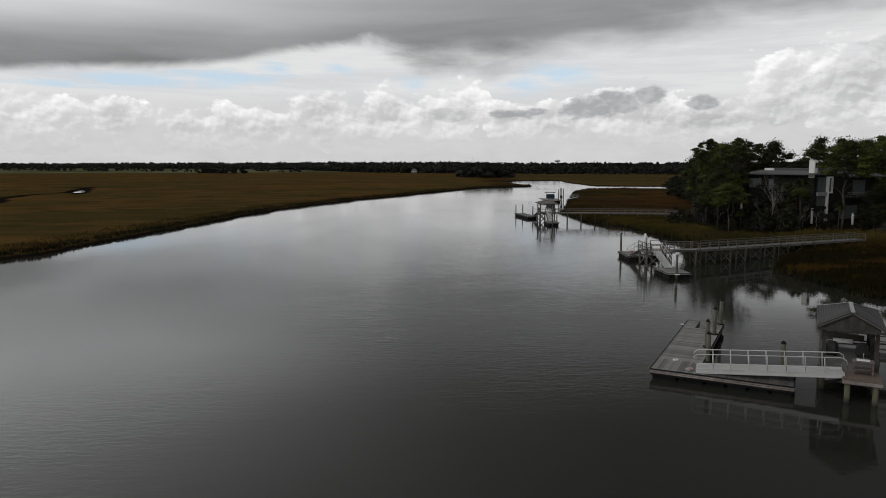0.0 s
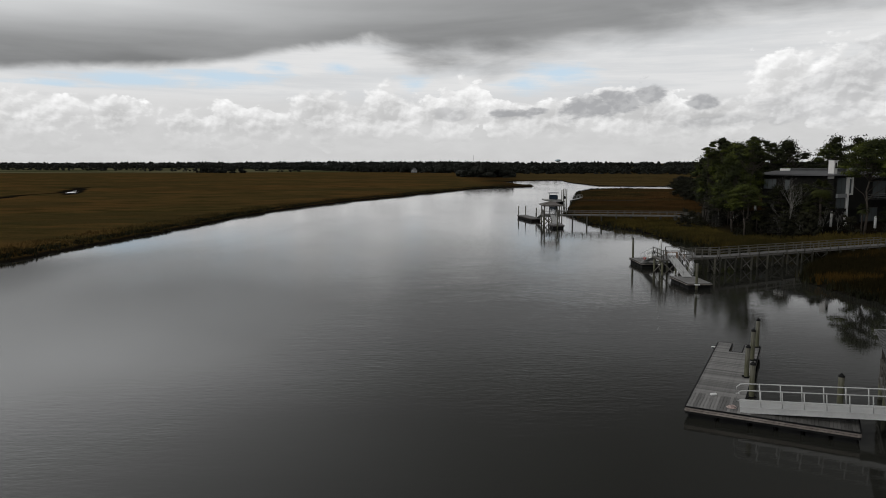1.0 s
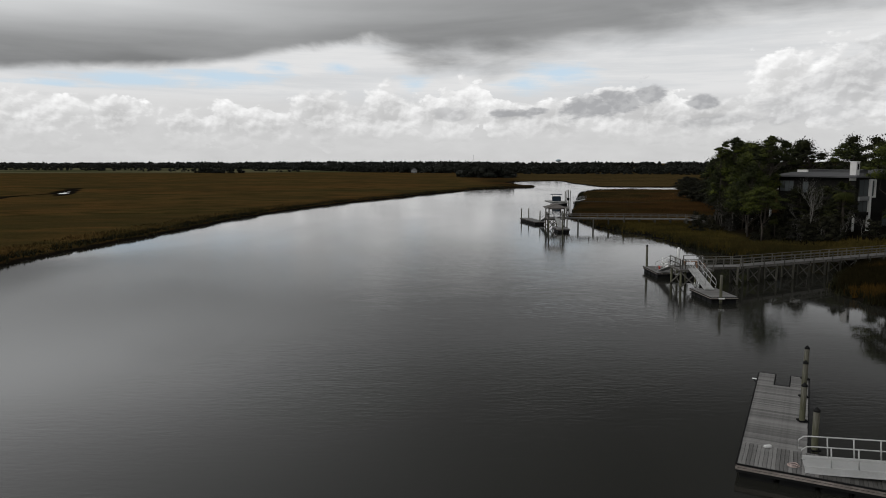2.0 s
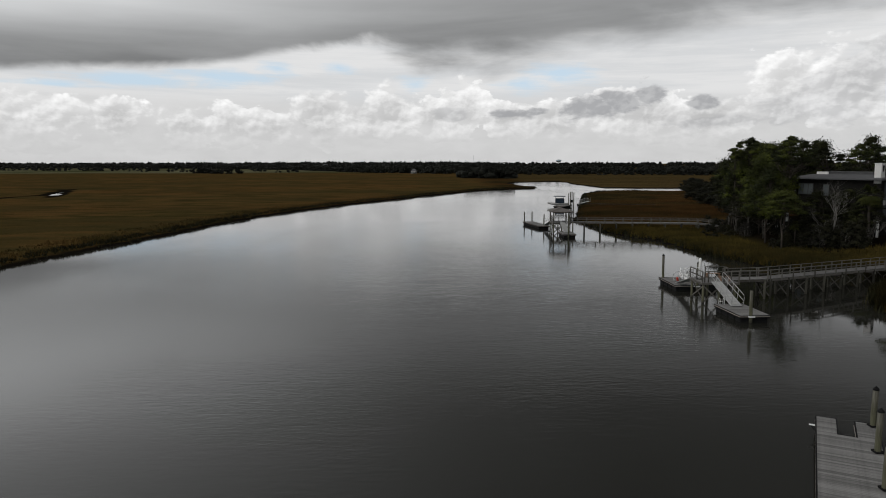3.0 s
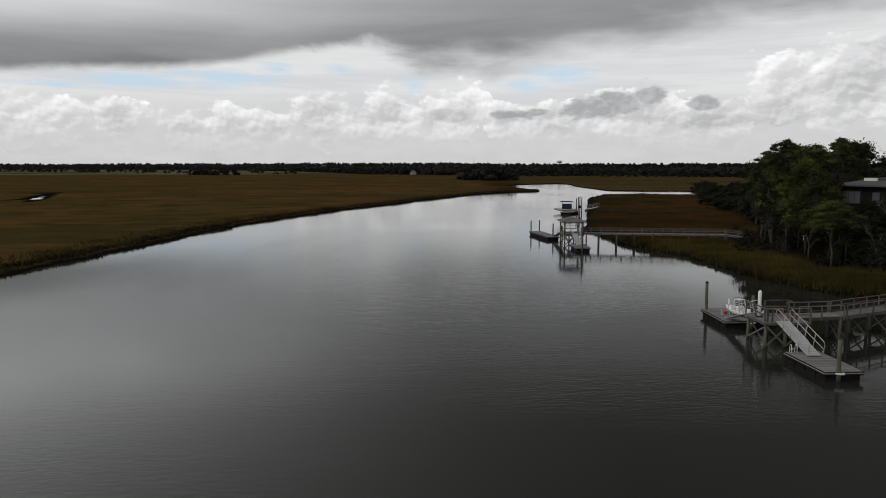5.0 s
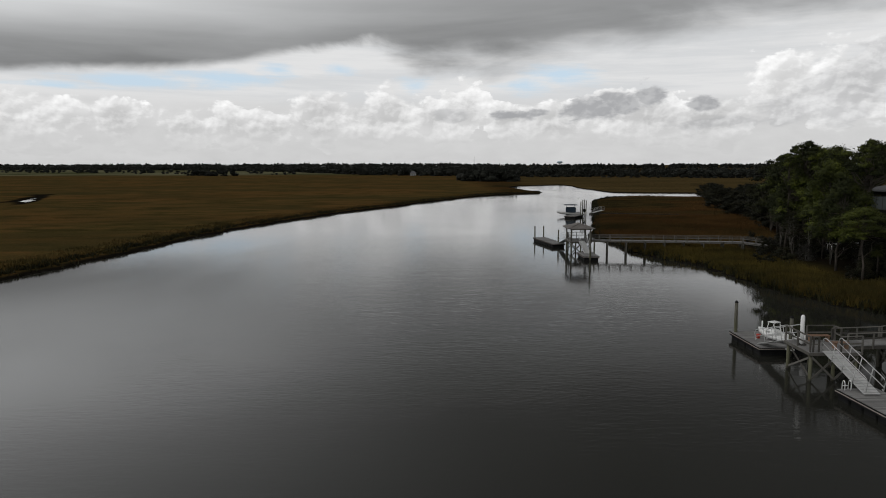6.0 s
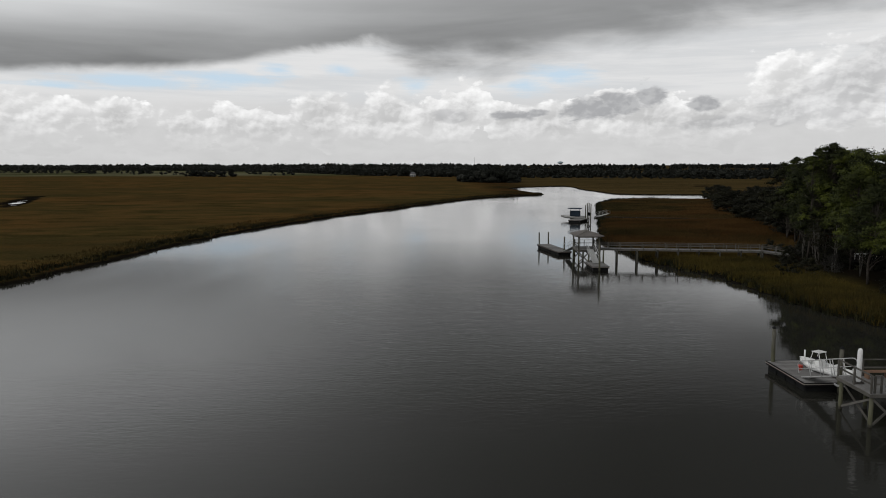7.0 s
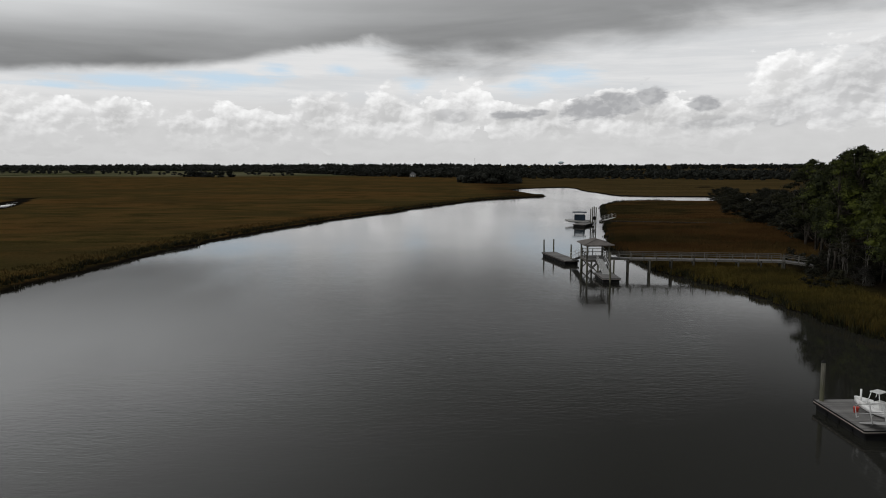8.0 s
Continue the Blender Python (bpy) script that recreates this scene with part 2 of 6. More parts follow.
def marsh_material(name, blades=False):
    m, q, b = surface(name, 0.9)
    p = q.n("ShaderNodeNewGeometry").outputs["Position"]
    x, y, z = q.xyz(p)
    big = q.noise(q.vec(q.mul(x, 0.5), q.mul(y, 1.0), 0.0), 0.022, 4.0, 0.55, 0.5)
    mid = q.noise(q.vec(q.mul(x, 0.7), q.mul(y, 1.3), 2.0), 0.11, 5.0, 0.6)
    small = q.noise(p, 1.7, 4.0, 0.65)
    c = q.mix(q.step(big, 0.38, 0.62), (0.132, 0.074, 0.025), (0.086, 0.064, 0.022))
    c = q.mix(q.step(mid, 0.42, 0.66), c, (0.136, 0.080, 0.028))
    c = q.mix(q.mul(q.step(mid, 0.50, 0.34), 0.75), c, (0.046, 0.037, 0.014))
    # taller green cordgrass near the house side
    green = q.mul(q.step(x, 20.0, 30.0), q.step(y, 165.0, 140.0))
    c = q.mix(q.mul(green, q.step(small, 0.2, 0.7, 0.55, 0.95)), c, q.mix(q.step(mid, 0.40, 0.60), (0.029, 0.028, 0.010), (0.066, 0.055, 0.014)))
    # shade painted into the grass colour south of the long pier, between rusty streaks
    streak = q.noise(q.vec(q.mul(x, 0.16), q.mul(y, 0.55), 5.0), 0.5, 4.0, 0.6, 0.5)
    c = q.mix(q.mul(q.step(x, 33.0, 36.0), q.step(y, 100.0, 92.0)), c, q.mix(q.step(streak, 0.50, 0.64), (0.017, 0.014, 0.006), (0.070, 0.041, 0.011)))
    band = q.noise(q.vec(q.mul(x, 0.014), q.mul(y, 0.040), 1.0), 1.0, 5.0, 0.6, 0.9)
    # darker, ranker growth on the house side of the creek
    c = q.mix(q.mul(q.mul(q.step(x, 14.0, 34.0), q.step(y, 140.0, 170.0)), q.lin(mid, 0.3, 0.7, 0.95, 0.6)), c, q.mix(q.step(band, 0.45, 0.55), (0.026, 0.022, 0.010), (0.058, 0.030, 0.012)))
    # paler straw beyond the side channel
    c = q.mix(q.mul(q.mul(q.step(x, 44.0, 60.0), q.step(y, 335.0, 350.0)), q.lin(band, 0.3, 0.7, 0.25, 0.8)), c, (0.115, 0.086, 0.036))
    # olive drifts across the open marsh
    c = q.mix(q.mul(q.step(x, 30.0, 5.0), q.step(band, 0.44, 0.62, 0.0, 0.68)), c, (0.058, 0.049, 0.019))
    if blades:
        rnd = q.n("ShaderNodeNewGeometry").outputs["Random Per Island"]
        c = q.mix(1.0, c, q.grey(q.lin(rnd, 0.0, 1.0, 0.78, 1.12)), "MULTIPLY")
    else:
        # drier fields before the far woods
        field = q.mul(q.step(y, 820.0, 960.0), q.step(x, 40.0, -160.0))
        patch = q.noise(q.vec(q.mul(x, 0.35), y, 0.0), 0.012, 4.0, 0.6)
        c = q.mix(field, c, q.mix(q.step(patch, 0.42, 0.58), (0.075, 0.080, 0.036), (0.20, 0.19, 0.115)))
        c = q.mix(q.step(z, 0.42, 0.16), c, (0.014, 0.012, 0.009))
        # dark brown ground under the trees
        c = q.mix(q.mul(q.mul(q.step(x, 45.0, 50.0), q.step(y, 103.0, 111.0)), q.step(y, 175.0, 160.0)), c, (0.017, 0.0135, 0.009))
        c = q.mix(1.0, c, q.grey(q.lin(small, 0.25, 0.75, 0.50, 0.84)), "MULTIPLY")
        bump(q, b, small, 0.8, 0.25)
    q.put(b.inputs["Base Color"], c)
    b.inputs["Specular IOR Level"].default_value = 0.0
    return m


def leaf_material(name, dark, light):
    m, q, b = surface(name, 0.65)
    g = q.n("ShaderNodeNewGeometry")
    rnd, obr = g.outputs["Random Per Island"], q.n("ShaderNodeObjectInfo").outputs["Random"]
    big = q.noise(g.outputs["Position"], 0.30, 4.0, 0.6)
    f = q.m("ADD", q.add(q.mul(rnd, 0.22), q.mul(q.step(big, 0.44, 0.70), 0.80)), q.mul(q.sub(obr, 0.6), 0.3), clamp=True)
    q.put(b.inputs["Base Color"], q.mix(f, dark, light))
    b.inputs["Specular IOR Level"].default_value = 0.08
    return m


WATER = water_material()
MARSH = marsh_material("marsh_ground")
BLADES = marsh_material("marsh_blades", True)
BANK_BLADES = leaf_material("bank_reeds", (0.010, 0.011, 0.005), (0.038, 0.034, 0.013))
OAK_LEAF = leaf_material("oak_leaves", (0.0115, 0.0125, 0.0062), (0.033, 0.036, 0.012))
PINE_LEAF = leaf_material("pine_needles", (0.0170, 0.0205, 0.0085), (0.100, 0.116, 0.021))
FAR_LEAF = leaf_material("far_leaves", (0.0135, 0.0148, 0.0122), (0.024, 0.025, 0.0195))
BUSH_LEAF = leaf_material("bush_leaves", (0.009, 0.0095, 0.006), (0.028, 0.027, 0.014))
BARK = plain("bark", (0.035, 0.03, 0.025), (0.085, 0.073, 0.062), 2.0, 0.95, 0, 0.8, 0.03)
DEAD_WOOD = plain("bare_branch", (0.09, 0.085, 0.078), (0.20, 0.19, 0.175), 2.0, 0.9)
# darker plank tone for the dock arm below the gangway
DARK_PLANK = plain("dark_plank", (0.045, 0.043, 0.04), (0.09, 0.086, 0.08), 1.2, 0.7, 0, 0.5, 0.006, 0.45)
PLANK = plain("weathered_plank", (0.115, 0.112, 0.109), (0.25, 0.245, 0.238), 1.2, 0.85, 0, 0.5, 0.006, 0.30)
TIMBER = plain("grey_timber", (0.060, 0.056, 0.049), (0.135, 0.128, 0.115), 1.5, 0.88, 0, 0.5, 0.006, 0.5)


# ---------------------------------------------------------------- mesh helpers
def finish(name, me, material, parent=None, label=""):
    ob = new(name, me)
    if material:
        me.materials.append(material)
    ob.parent = parent
    if label:
        ob["label"] = label
    return ob


def part(name, bm, material, parent=None, label="", smooth=False):
    """Links a bmesh as one mesh object under a thing or a part."""
    me = bpy.data.meshes.new(name)
    bm.to_mesh(me)
    bm.free()
    if smooth:
        me.shade_smooth()
    return finish(name, me, material, parent, label)


def thing(name, m, label, category, group=""):
    ob = new(name)
    ob.empty_display_size = 0.3
    ob.matrix_basis = m
    return tagged(ob, label, category, group)


def cuboid(bm, lo, hi, m=None):
    """A box between two corners, turned by m if given."""
    (x0, y0, z0), (x1, y1, z1) = lo, hi
    v = [Vector(c) for c in ((x0, y0, z0), (x1, y0, z0), (x1, y1, z0), (x0, y1, z0), (x0, y0, z1), (x1, y0, z1), (x1, y1, z1), (x0, y1, z1))]
    v = [bm.verts.new(m @ c if m else c) for c in v]
    for f in ((3, 2, 1, 0), (4, 5, 6, 7), (0, 1, 5, 4), (1, 2, 6, 5), (2, 3, 7, 6), (3, 0, 4, 7)):
        bm.faces.new([v[i] for i in f])
    return bm


def beam(bm, a, b, w, h, n=4):
    """A bar from a to b: square (n=4, w by h) or round (n>4, w across)."""
    a, b = Vector(a), Vector(b)
    d = (b - a).normalized()
    up = Vector((0, 0, 1)) if abs(d.z) < 0.95 else Vector((1, 0, 0))
    s = d.cross(up).normalized()
    u = s.cross(d)
    rings = []
    for p in (a, b):
        if n == 4:
            rings.append([bm.verts.new(p + s * (w / 2 * i) + u * (h / 2 * j)) for i, j in ((-1, -1), (1, -1), (1, 1), (-1, 1))])
        else:
            rings.append([bm.verts.new(p + (s * math.cos(k * math.tau / n) + u * math.sin(k * math.tau / n)) * (w / 2)) for k in range(n)])
    for k in range(n):
        bm.faces.new((rings[0][k], rings[0][(k + 1) % n], rings[1][(k + 1) % n], rings[1][k]))
    bm.faces.new(rings[0][::-1])
    bm.faces.new(rings[1])
    return bm


def pipe(bm, pts, w, n=7):
    """A round tube through points, one closed skin."""
    pts = [Vector(p) for p in pts]
    rings = []
    for i, p in enumerate(pts):
        d = (pts[min(i + 1, len(pts) - 1)] - pts[max(i - 1, 0)]).normalized()
        up = Vector((0, 0, 1)) if abs(d.z) < 0.95 else Vector((1, 0, 0))
        s = d.cross(up).normalized()
        u = s.cross(d)
        wi = w[i] if isinstance(w, (list, tuple)) else w
        rings.append([bm.verts.new(p + (s * math.cos(k * math.tau / n) + u * math.sin(k * math.tau / n)) * (wi / 2)) for k in range(n)])
    for r0, r1 in zip(rings, rings[1:]):
        for k in range(n):
            bm.faces.new((r0[k], r0[(k + 1) % n], r1[(k + 1) % n], r1[k]))
    bm.faces.new(rings[0][::-1])
    bm.faces.new(rings[-1])
    return bm


def soup(name, verts, faces, material):
    """A mesh from numpy arrays of vertices (n, 3) and faces (m, 3 or 4)."""
    me = bpy.data.meshes.new(name)
    k = faces.shape[1]
    me.vertices.add(len(verts))
    me.vertices.foreach_set("co", verts.astype(np.float32).ravel())
    me.loops.add(faces.size)
    me.loops.foreach_set("vertex_index", faces.astype(np.int32).ravel())
    me.polygons.add(len(faces))
    me.polygons.foreach_set("loop_start", np.arange(0, faces.size, k, dtype=np.int32))
    me.update(calc_edges=True)
    me.validate()
    return finish(name, me, material)


# ---------------------------------------------------------------- creek, marsh and ground
LEFT_BANK = [(-62, -300), (-60, 20), (-56, 87), (-53.3, 96), (-52.2, 111), (-49.5, 130), (-47, 150), (-45.3, 168), (-42, 187), (-37, 205),
             (-33, 217), (-26.5, 240), (-14, 266), (-7, 286), (4, 309), (16, 335), (30, 352), (44, 361), (48, 366), (46, 380), (42, 410), (38, 441)]
UPPER_BANK = [(39, 443), (46, 462), (62, 476), (75, 484), (78, 462), (76, 430), (78, 400), (80, 371), (93, 362), (116, 359), (172, 356)]
RIGHT_BANK = [(175, 312), (113, 316), (92, 319), (77, 322), (66, 312), (56, 294), (50.5, 270), (45, 242), (40, 220), (34, 190), (30, 172),
              (27.5, 156), (27.5, 147), (28.6, 141), (30.4, 136.5), (32, 131), (33.5, 124), (34.5, 118), (35.2, 113), (36.2, 108), (37.5, 104), (40.5, 99),
              (45, 95), (46, 91), (43, 87), (40.0, 83.5), (38.4, 80), (37.8, 75.5), (38.0, 70), (38.6, 64), (41, 58), (45, 52), (48, 44), (51, 30), (55, -10), (60, -300)]
LEFT_BANK = [(x - 1.2, y) if y < 220 else (x, y) for x, y in LEFT_BANK]
RIGHT_BANK = [(x + (2.8 if y > 120 else 1.5), y + 0.4) if 92 < y < 160 else (x, y) for x, y in RIGHT_BANK]
CREEK = np.array(LEFT_BANK + UPPER_BANK + RIGHT_BANK, float)


def bank_distance(px, py, poly):
    """Signed distance to a closed outline: positive on land, negative on water."""
    d = np.full(px.shape, 1e9)
    inside = np.zeros(px.shape, bool)
    for (ax, ay), (bx, by) in zip(poly, np.roll(poly, -1, 0)):
        ex, ey = bx - ax, by - ay
        k = np.clip(((px - ax) * ex + (py - ay) * ey) / (ex * ex + ey * ey + 1e-9), 0, 1)
        d = np.minimum(d, np.hypot(px - ax - k * ex, py - ay - k * ey))
        cross = (ay > py) != (by > py)
        with np.errstate(divide="ignore", invalid="ignore"):
            inside ^= cross & (px < ax + (py - ay) * ex / (ey if abs(ey) > 1e-9 else 1e-9))
    return np.where(inside, -d, d)


def wobble(x, y, s, seed=0.0):
    """Cheap smooth noise made of sines."""
    return (np.sin(x * s + 1.3 + seed) * np.cos(y * s * 0.83 + 0.7 * seed) + 0.5 * np.sin(x * s * 2.3 - y * s * 1.7 + seed) + 0.3 * np.cos(x * s * 4.1 + y * s * 3.7 + 2 * seed)) / 1.8


POOLS = [(-151, 290, 1.3, 11.0, 0.36), (156.5, 468, 2.2, 20.0, -0.352)]
GULLY = [(-140, 215), (-156, 246), (-163, 277), (-160, 300), (-171, 330), (-186, 372)]


def shore(x, y):
    """Distance to the water's edge, with a crumbling outline and the small pools."""
    d = bank_distance(x, y, CREEK) + 0.9 * wobble(x, y, 0.55) + 0.5 * wobble(x, y, 1.7, 2.0)
    for px, py, rx, ry, turn in POOLS:
        c, s = math.cos(turn), math.sin(turn)
        u, v = (x - px) * c + (y - py) * s, -(x - px) * s + (y - py) * c
        d = np.minimum(d, (np.hypot(u / rx, v / ry) - 1.0) * min(rx, ry))
    return d


def land_height(x, y):
    d = shore(x, y)
    z = np.where(d > 0, 0.03 + 0.63 * (1 - np.exp(-np.maximum(d, 0) / np.where(x < 0.37 * (y - 235), 2.2, 1.0))), np.maximum(-1.6, d * 0.55))
    z = z + np.where(d > 3, 0.07 * wobble(x, y, 0.21), 0)
    # a muddy gully winding through the open marsh
    g = np.full(x.shape, 1e9)
    for (ax, ay), (bx, by) in zip(GULLY, GULLY[1:]):
        k = np.clip(((x - ax) * (bx - ax) + (y - ay) * (by - ay)) / ((bx - ax) ** 2 + (by - ay) ** 2), 0, 1)
        g = np.minimum(g, np.hypot(x - ax - k * (bx - ax), y - ay - k * (by - ay)))
    z = z - 0.58 * np.exp(-((g + 2.0 * wobble(x, y, 0.11, 3.0)) / 4.5) ** 2)
    # the house stands on slightly higher ground
    knoll = np.clip((np.hypot((x - 82) / 38.0, (y - 130) / 46.0) - 1.0) / -0.35, 0, 1)
    return z + 1.1 * knoll * knoll * (3 - 2 * knoll)


def steps(*runs):
    out = [runs[0][0]]
    for a, b, s in runs:
        n = max(1, round((b - a) / s))
        out += [a + (b - a) * (i + 1) / n for i in range(n)]
    return np.array(out)


gx = steps((-4600, -1500, 500), (-1500, -400, 100), (-400, -180, 20), (-180, -70, 4), (-70, -10, 1.0), (-10, 20, 2.0), (20, 60, 0.8), (60, 130, 2.5), (130, 260, 8),
           (260, 800, 40), (800, 4600, 400))
gy = steps((-1500, -200, 200), (-200, 20, 20), (20, 60, 1.5), (60, 190, 0.9), (190, 400, 2.0), (400, 520, 4), (520, 1000, 20), (1000, 1800, 80), (1800, 4800, 400))
GX, GY = np.meshgrid(gx, gy)
GZ = land_height(GX, GY)
nx, ny = len(gx), len(gy)
idx = np.arange(nx * ny).reshape(ny, nx)
quads = np.stack([idx[:-1, :-1], idx[:-1, 1:], idx[1:, 1:], idx[1:, :-1]], -1).reshape(-1, 4)
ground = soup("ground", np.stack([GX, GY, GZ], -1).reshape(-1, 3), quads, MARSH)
ground.data.shade_smooth()
tagged(ground, "brown and olive salt marsh ground with muddy banks", "marsh", kind="structure")

bm = bmesh.new()
bmesh.ops.create_grid(bm, x_segments=4, y_segments=4, size=4500)
water = part("water", bm, WATER)
water.location = (0, 1500, 0)
tagged(water, "dark grey tidal creek water with faint ripples", "water", kind="structure")
ALU = plain("white_aluminium", (0.36, 0.36, 0.355), (0.47, 0.47, 0.465), 1.0, 0.45, 0, 0.15, 0.002)
WHITE = plain("white_gelcoat", (0.70, 0.70, 0.69), (0.82, 0.82, 0.81), 0.8, 0.3, 0, 0.05, 0.001, 0.1)
BLACK = plain("black_rubber", (0.006, 0.006, 0.0065), (0.014, 0.014, 0.014), 2.0, 0.85)
FASCIA = plain("salt_bleached_board", (0.15, 0.128, 0.115), (0.31, 0.275, 0.25), 1.0, 0.85, 0, 0.4, 0.005, 0.5)
BENCH_WOOD = plain("red_brown_wood", (0.14, 0.075, 0.045), (0.22, 0.13, 0.08), 2.0, 0.7, 0, 0.4, 0.004)
CEDAR = plain("brown_stained_wood", (0.075, 0.055, 0.043), (0.14, 0.102, 0.08), 2.0, 0.7, 0, 0.4, 0.004)
RED = plain("red_plastic", (0.42, 0.035, 0.02), (0.55, 0.06, 0.035), 2.0, 0.45)
TIN = plain("grey_metal_roofing", (0.058, 0.057, 0.057), (0.10, 0.098, 0.098), 0.6, 0.6, 0.1, 0.1, 0.003)
CAP = plain("ridge_flashing", (0.26, 0.26, 0.26), (0.36, 0.36, 0.36), 0.8, 0.5)
DARK_WOOD = plain("dark_stained_timber", (0.032, 0.029, 0.026), (0.068, 0.062, 0.056), 1.5, 0.85)
RED_ROOF = plain("brown_shingles", (0.11, 0.10, 0.094), (0.18, 0.165, 0.155), 1.5, 0.9)
CANVAS = plain("blue_canvas", (0.009, 0.014, 0.022), (0.026, 0.040, 0.058), 1.5, 0.8)
ROPE = plain("rope", (0.45, 0.35, 0.32), (0.60, 0.48, 0.45), 8.0, 0.9)


def pile_material():
    m, q, b = surface("treated_pile", 0.9)
    z = q.xyz(q.n("ShaderNodeNewGeometry").outputs["Position"])[2]
    p = q.n("ShaderNodeTexCoord").outputs["Object"]
    n = q.noise(q.vec(q.mul(q.xyz(p)[0], 6.0), q.mul(q.xyz(p)[1], 6.0), q.xyz(p)[2]), 1.6, 5.0, 0.6)
    c = q.mix(q.step(n, 0.35, 0.7), (0.06, 0.057, 0.042), (0.125, 0.12, 0.098))
    wet = q.add(z, q.mul(n, 0.5))
    c = q.mix(q.mul(q.step(wet, 2.6, 1.1), 0.55), c, (0.078, 0.080, 0.034))
    c = q.mix(q.step(wet, 0.55, 0.30), c, (0.028, 0.026, 0.018))
    q.put(b.inputs["Base Color"], c)
    bump(q, b, n, 0.6, 0.02)
    return m


PILE = pile_material()
PIER_PILE = plain("weathered_pile", (0.030, 0.029, 0.023), (0.075, 0.072, 0.058), 1.2, 0.9, 0, 0.6, 0.01, 0.5)
MESHES = {}


def shared(key, make):
    """One mesh per key, so that alike pieces share it."""
    if key not in MESHES:
        bm = bmesh.new()
        make(bm)
        me = bpy.data.meshes.new(key[0])
        bm.to_mesh(me)
        bm.free()
        MESHES[key] = me
    return MESHES[key]


def piece(name, key, make, material, parent, m):
    me = shared(key, make)
    if not me.materials:
        me.materials.append(material)
    ob = new(name, me)
    ob.parent = parent
    ob.matrix_basis = m
    return ob


def board(name, lx, ly, lz, material, parent, m):
    """A plank lx by ly by lz, its top face at the pose m, with eased edges."""

    def make(bm):
        e = min(0.012, lz * 0.3)
        prof = [(-ly / 2, -lz), (ly / 2, -lz), (ly / 2, -e), (ly / 2 - e, 0), (-ly / 2 + e, 0), (-ly / 2, -e)]
        r = [[bm.verts.new((s * lx / 2, y, z)) for y, z in prof] for s in (-1, 1)]
        for k in range(6):
            bm.faces.new((r[0][k], r[0][(k + 1) % 6], r[1][(k + 1) % 6], r[1][k]))
        bm.faces.new(r[0][::-1])
        bm.faces.new(r[1])
        bmesh.ops.recalc_face_normals(bm, faces=bm.faces)

    return piece(name, ("board", round(lx, 2), round(ly, 3), round(lz, 3), material.name), make, material, parent, m)


RNG = random.Random(7)


def dock_pile(x, y, top, label, group, dia=0.29, cap=True, collar=None, lean=0.0, foot=-1.6):
    t = thing("dock_pile", pose(x, y, foot, lean, RNG.uniform(-0.8, 0.8)), label, "pile", group)
    h = top - foot
    bm = bmesh.new()
    pipe(bm, [(0, 0, 0), (0.01, 0, h * 0.4), (-0.005, 0.01, h * 0.75), (0, 0, h - 0.02)], [dia, dia * 0.98, dia * 0.95, dia * 0.93], 12)
    part("shaft", bm, PILE, t, smooth=True)
    if cap:
        bm = bmesh.new()
        pipe(bm, [(0, 0, h - 0.05), (0, 0, h), (0, 0, h + 0.02), (0, 0, h + 0.14)], [dia * 1.02, dia * 1.03, dia * 0.96, 0.02], 12)
        part("cap", bm, BLACK, t, "black conical cap")
    if collar:
        bm = bmesh.new()
        z = collar - foot
        w = dia * 0.62
        for a, b in (((-w, -w, z), (w, -w, z)), ((w, -w, z), (w, w, z)), ((w, w, z), (-w, w, z)), ((-w, w, z), (-w, -w, z))):
            beam(bm, a, b, 0.05, 0.06)
        part("collar", bm, BLACK, t, "black pile guide ring")
    return t


def float_dock(m, sections, label, z=0.6, trim=FASCIA, plank=PLANK):
    """A floating dock. sections: (x0, y0, x1, y1, way) rectangles; planks lie across the way ('y': planks run along x)."""
    t = thing("floating_dock", m, label, "dock", "floating docks")
    for x0, y0, x1, y1, way, *other in sections:
        wood = other[0] if other else plank
        # black floats below
        n = max(1, round((y1 - y0 if way == "y" else x1 - x0) / 1.25))
        for i in range(n):
            bm = bmesh.new()
            if way == "y":
                a, b = y0 + (y1 - y0) * i / n, y0 + (y1 - y0) * (i + 1) / n
                cuboid(bm, (x0 + 0.10, a + 0.08, -0.25), (x1 - 0.10, b - 0.08, z - 0.24))
            else:
                a, b = x0 + (x1 - x0) * i / n, x0 + (x1 - x0) * (i + 1) / n
                cuboid(bm, (a + 0.08, y0 + 0.10, -0.25), (b - 0.08, y1 - 0.10, z - 0.24))
            bmesh.ops.bevel(bm, geom=bm.edges[:], offset=0.05, segments=1, affect="EDGES")
            part("float", bm, BLACK, t, "black plastic float")
        # planks
        w, gap, th = 0.14, 0.008, 0.035
        L = y1 - y0 if way == "y" else x1 - x0
        k = int(L / (w + gap))
        pitch = L / k
        for i in range(k):
            s = (y0 if way == "y" else x0) + (i + 0.5) * pitch
            if way == "y":
                mm = pose((x0 + x1) / 2 + RNG.uniform(-0.012, 0.012), s, z + RNG.uniform(-0.004, 0.004), RNG.uniform(-0.5, 0.5), 0, RNG.uniform(-0.15, 0.15))
                board("plank", x1 - x0, pitch - gap, th, wood, t, mm)
            else:
                mm = pose(s, (y0 + y1) / 2 + RNG.uniform(-0.012, 0.012), z + RNG.uniform(-0.004, 0.004), RNG.uniform(-0.5, 0.5), 0, 90 + RNG.uniform(-0.15, 0.15))
                board("plank", y1 - y0, pitch - gap, th, wood, t, mm)
    return t


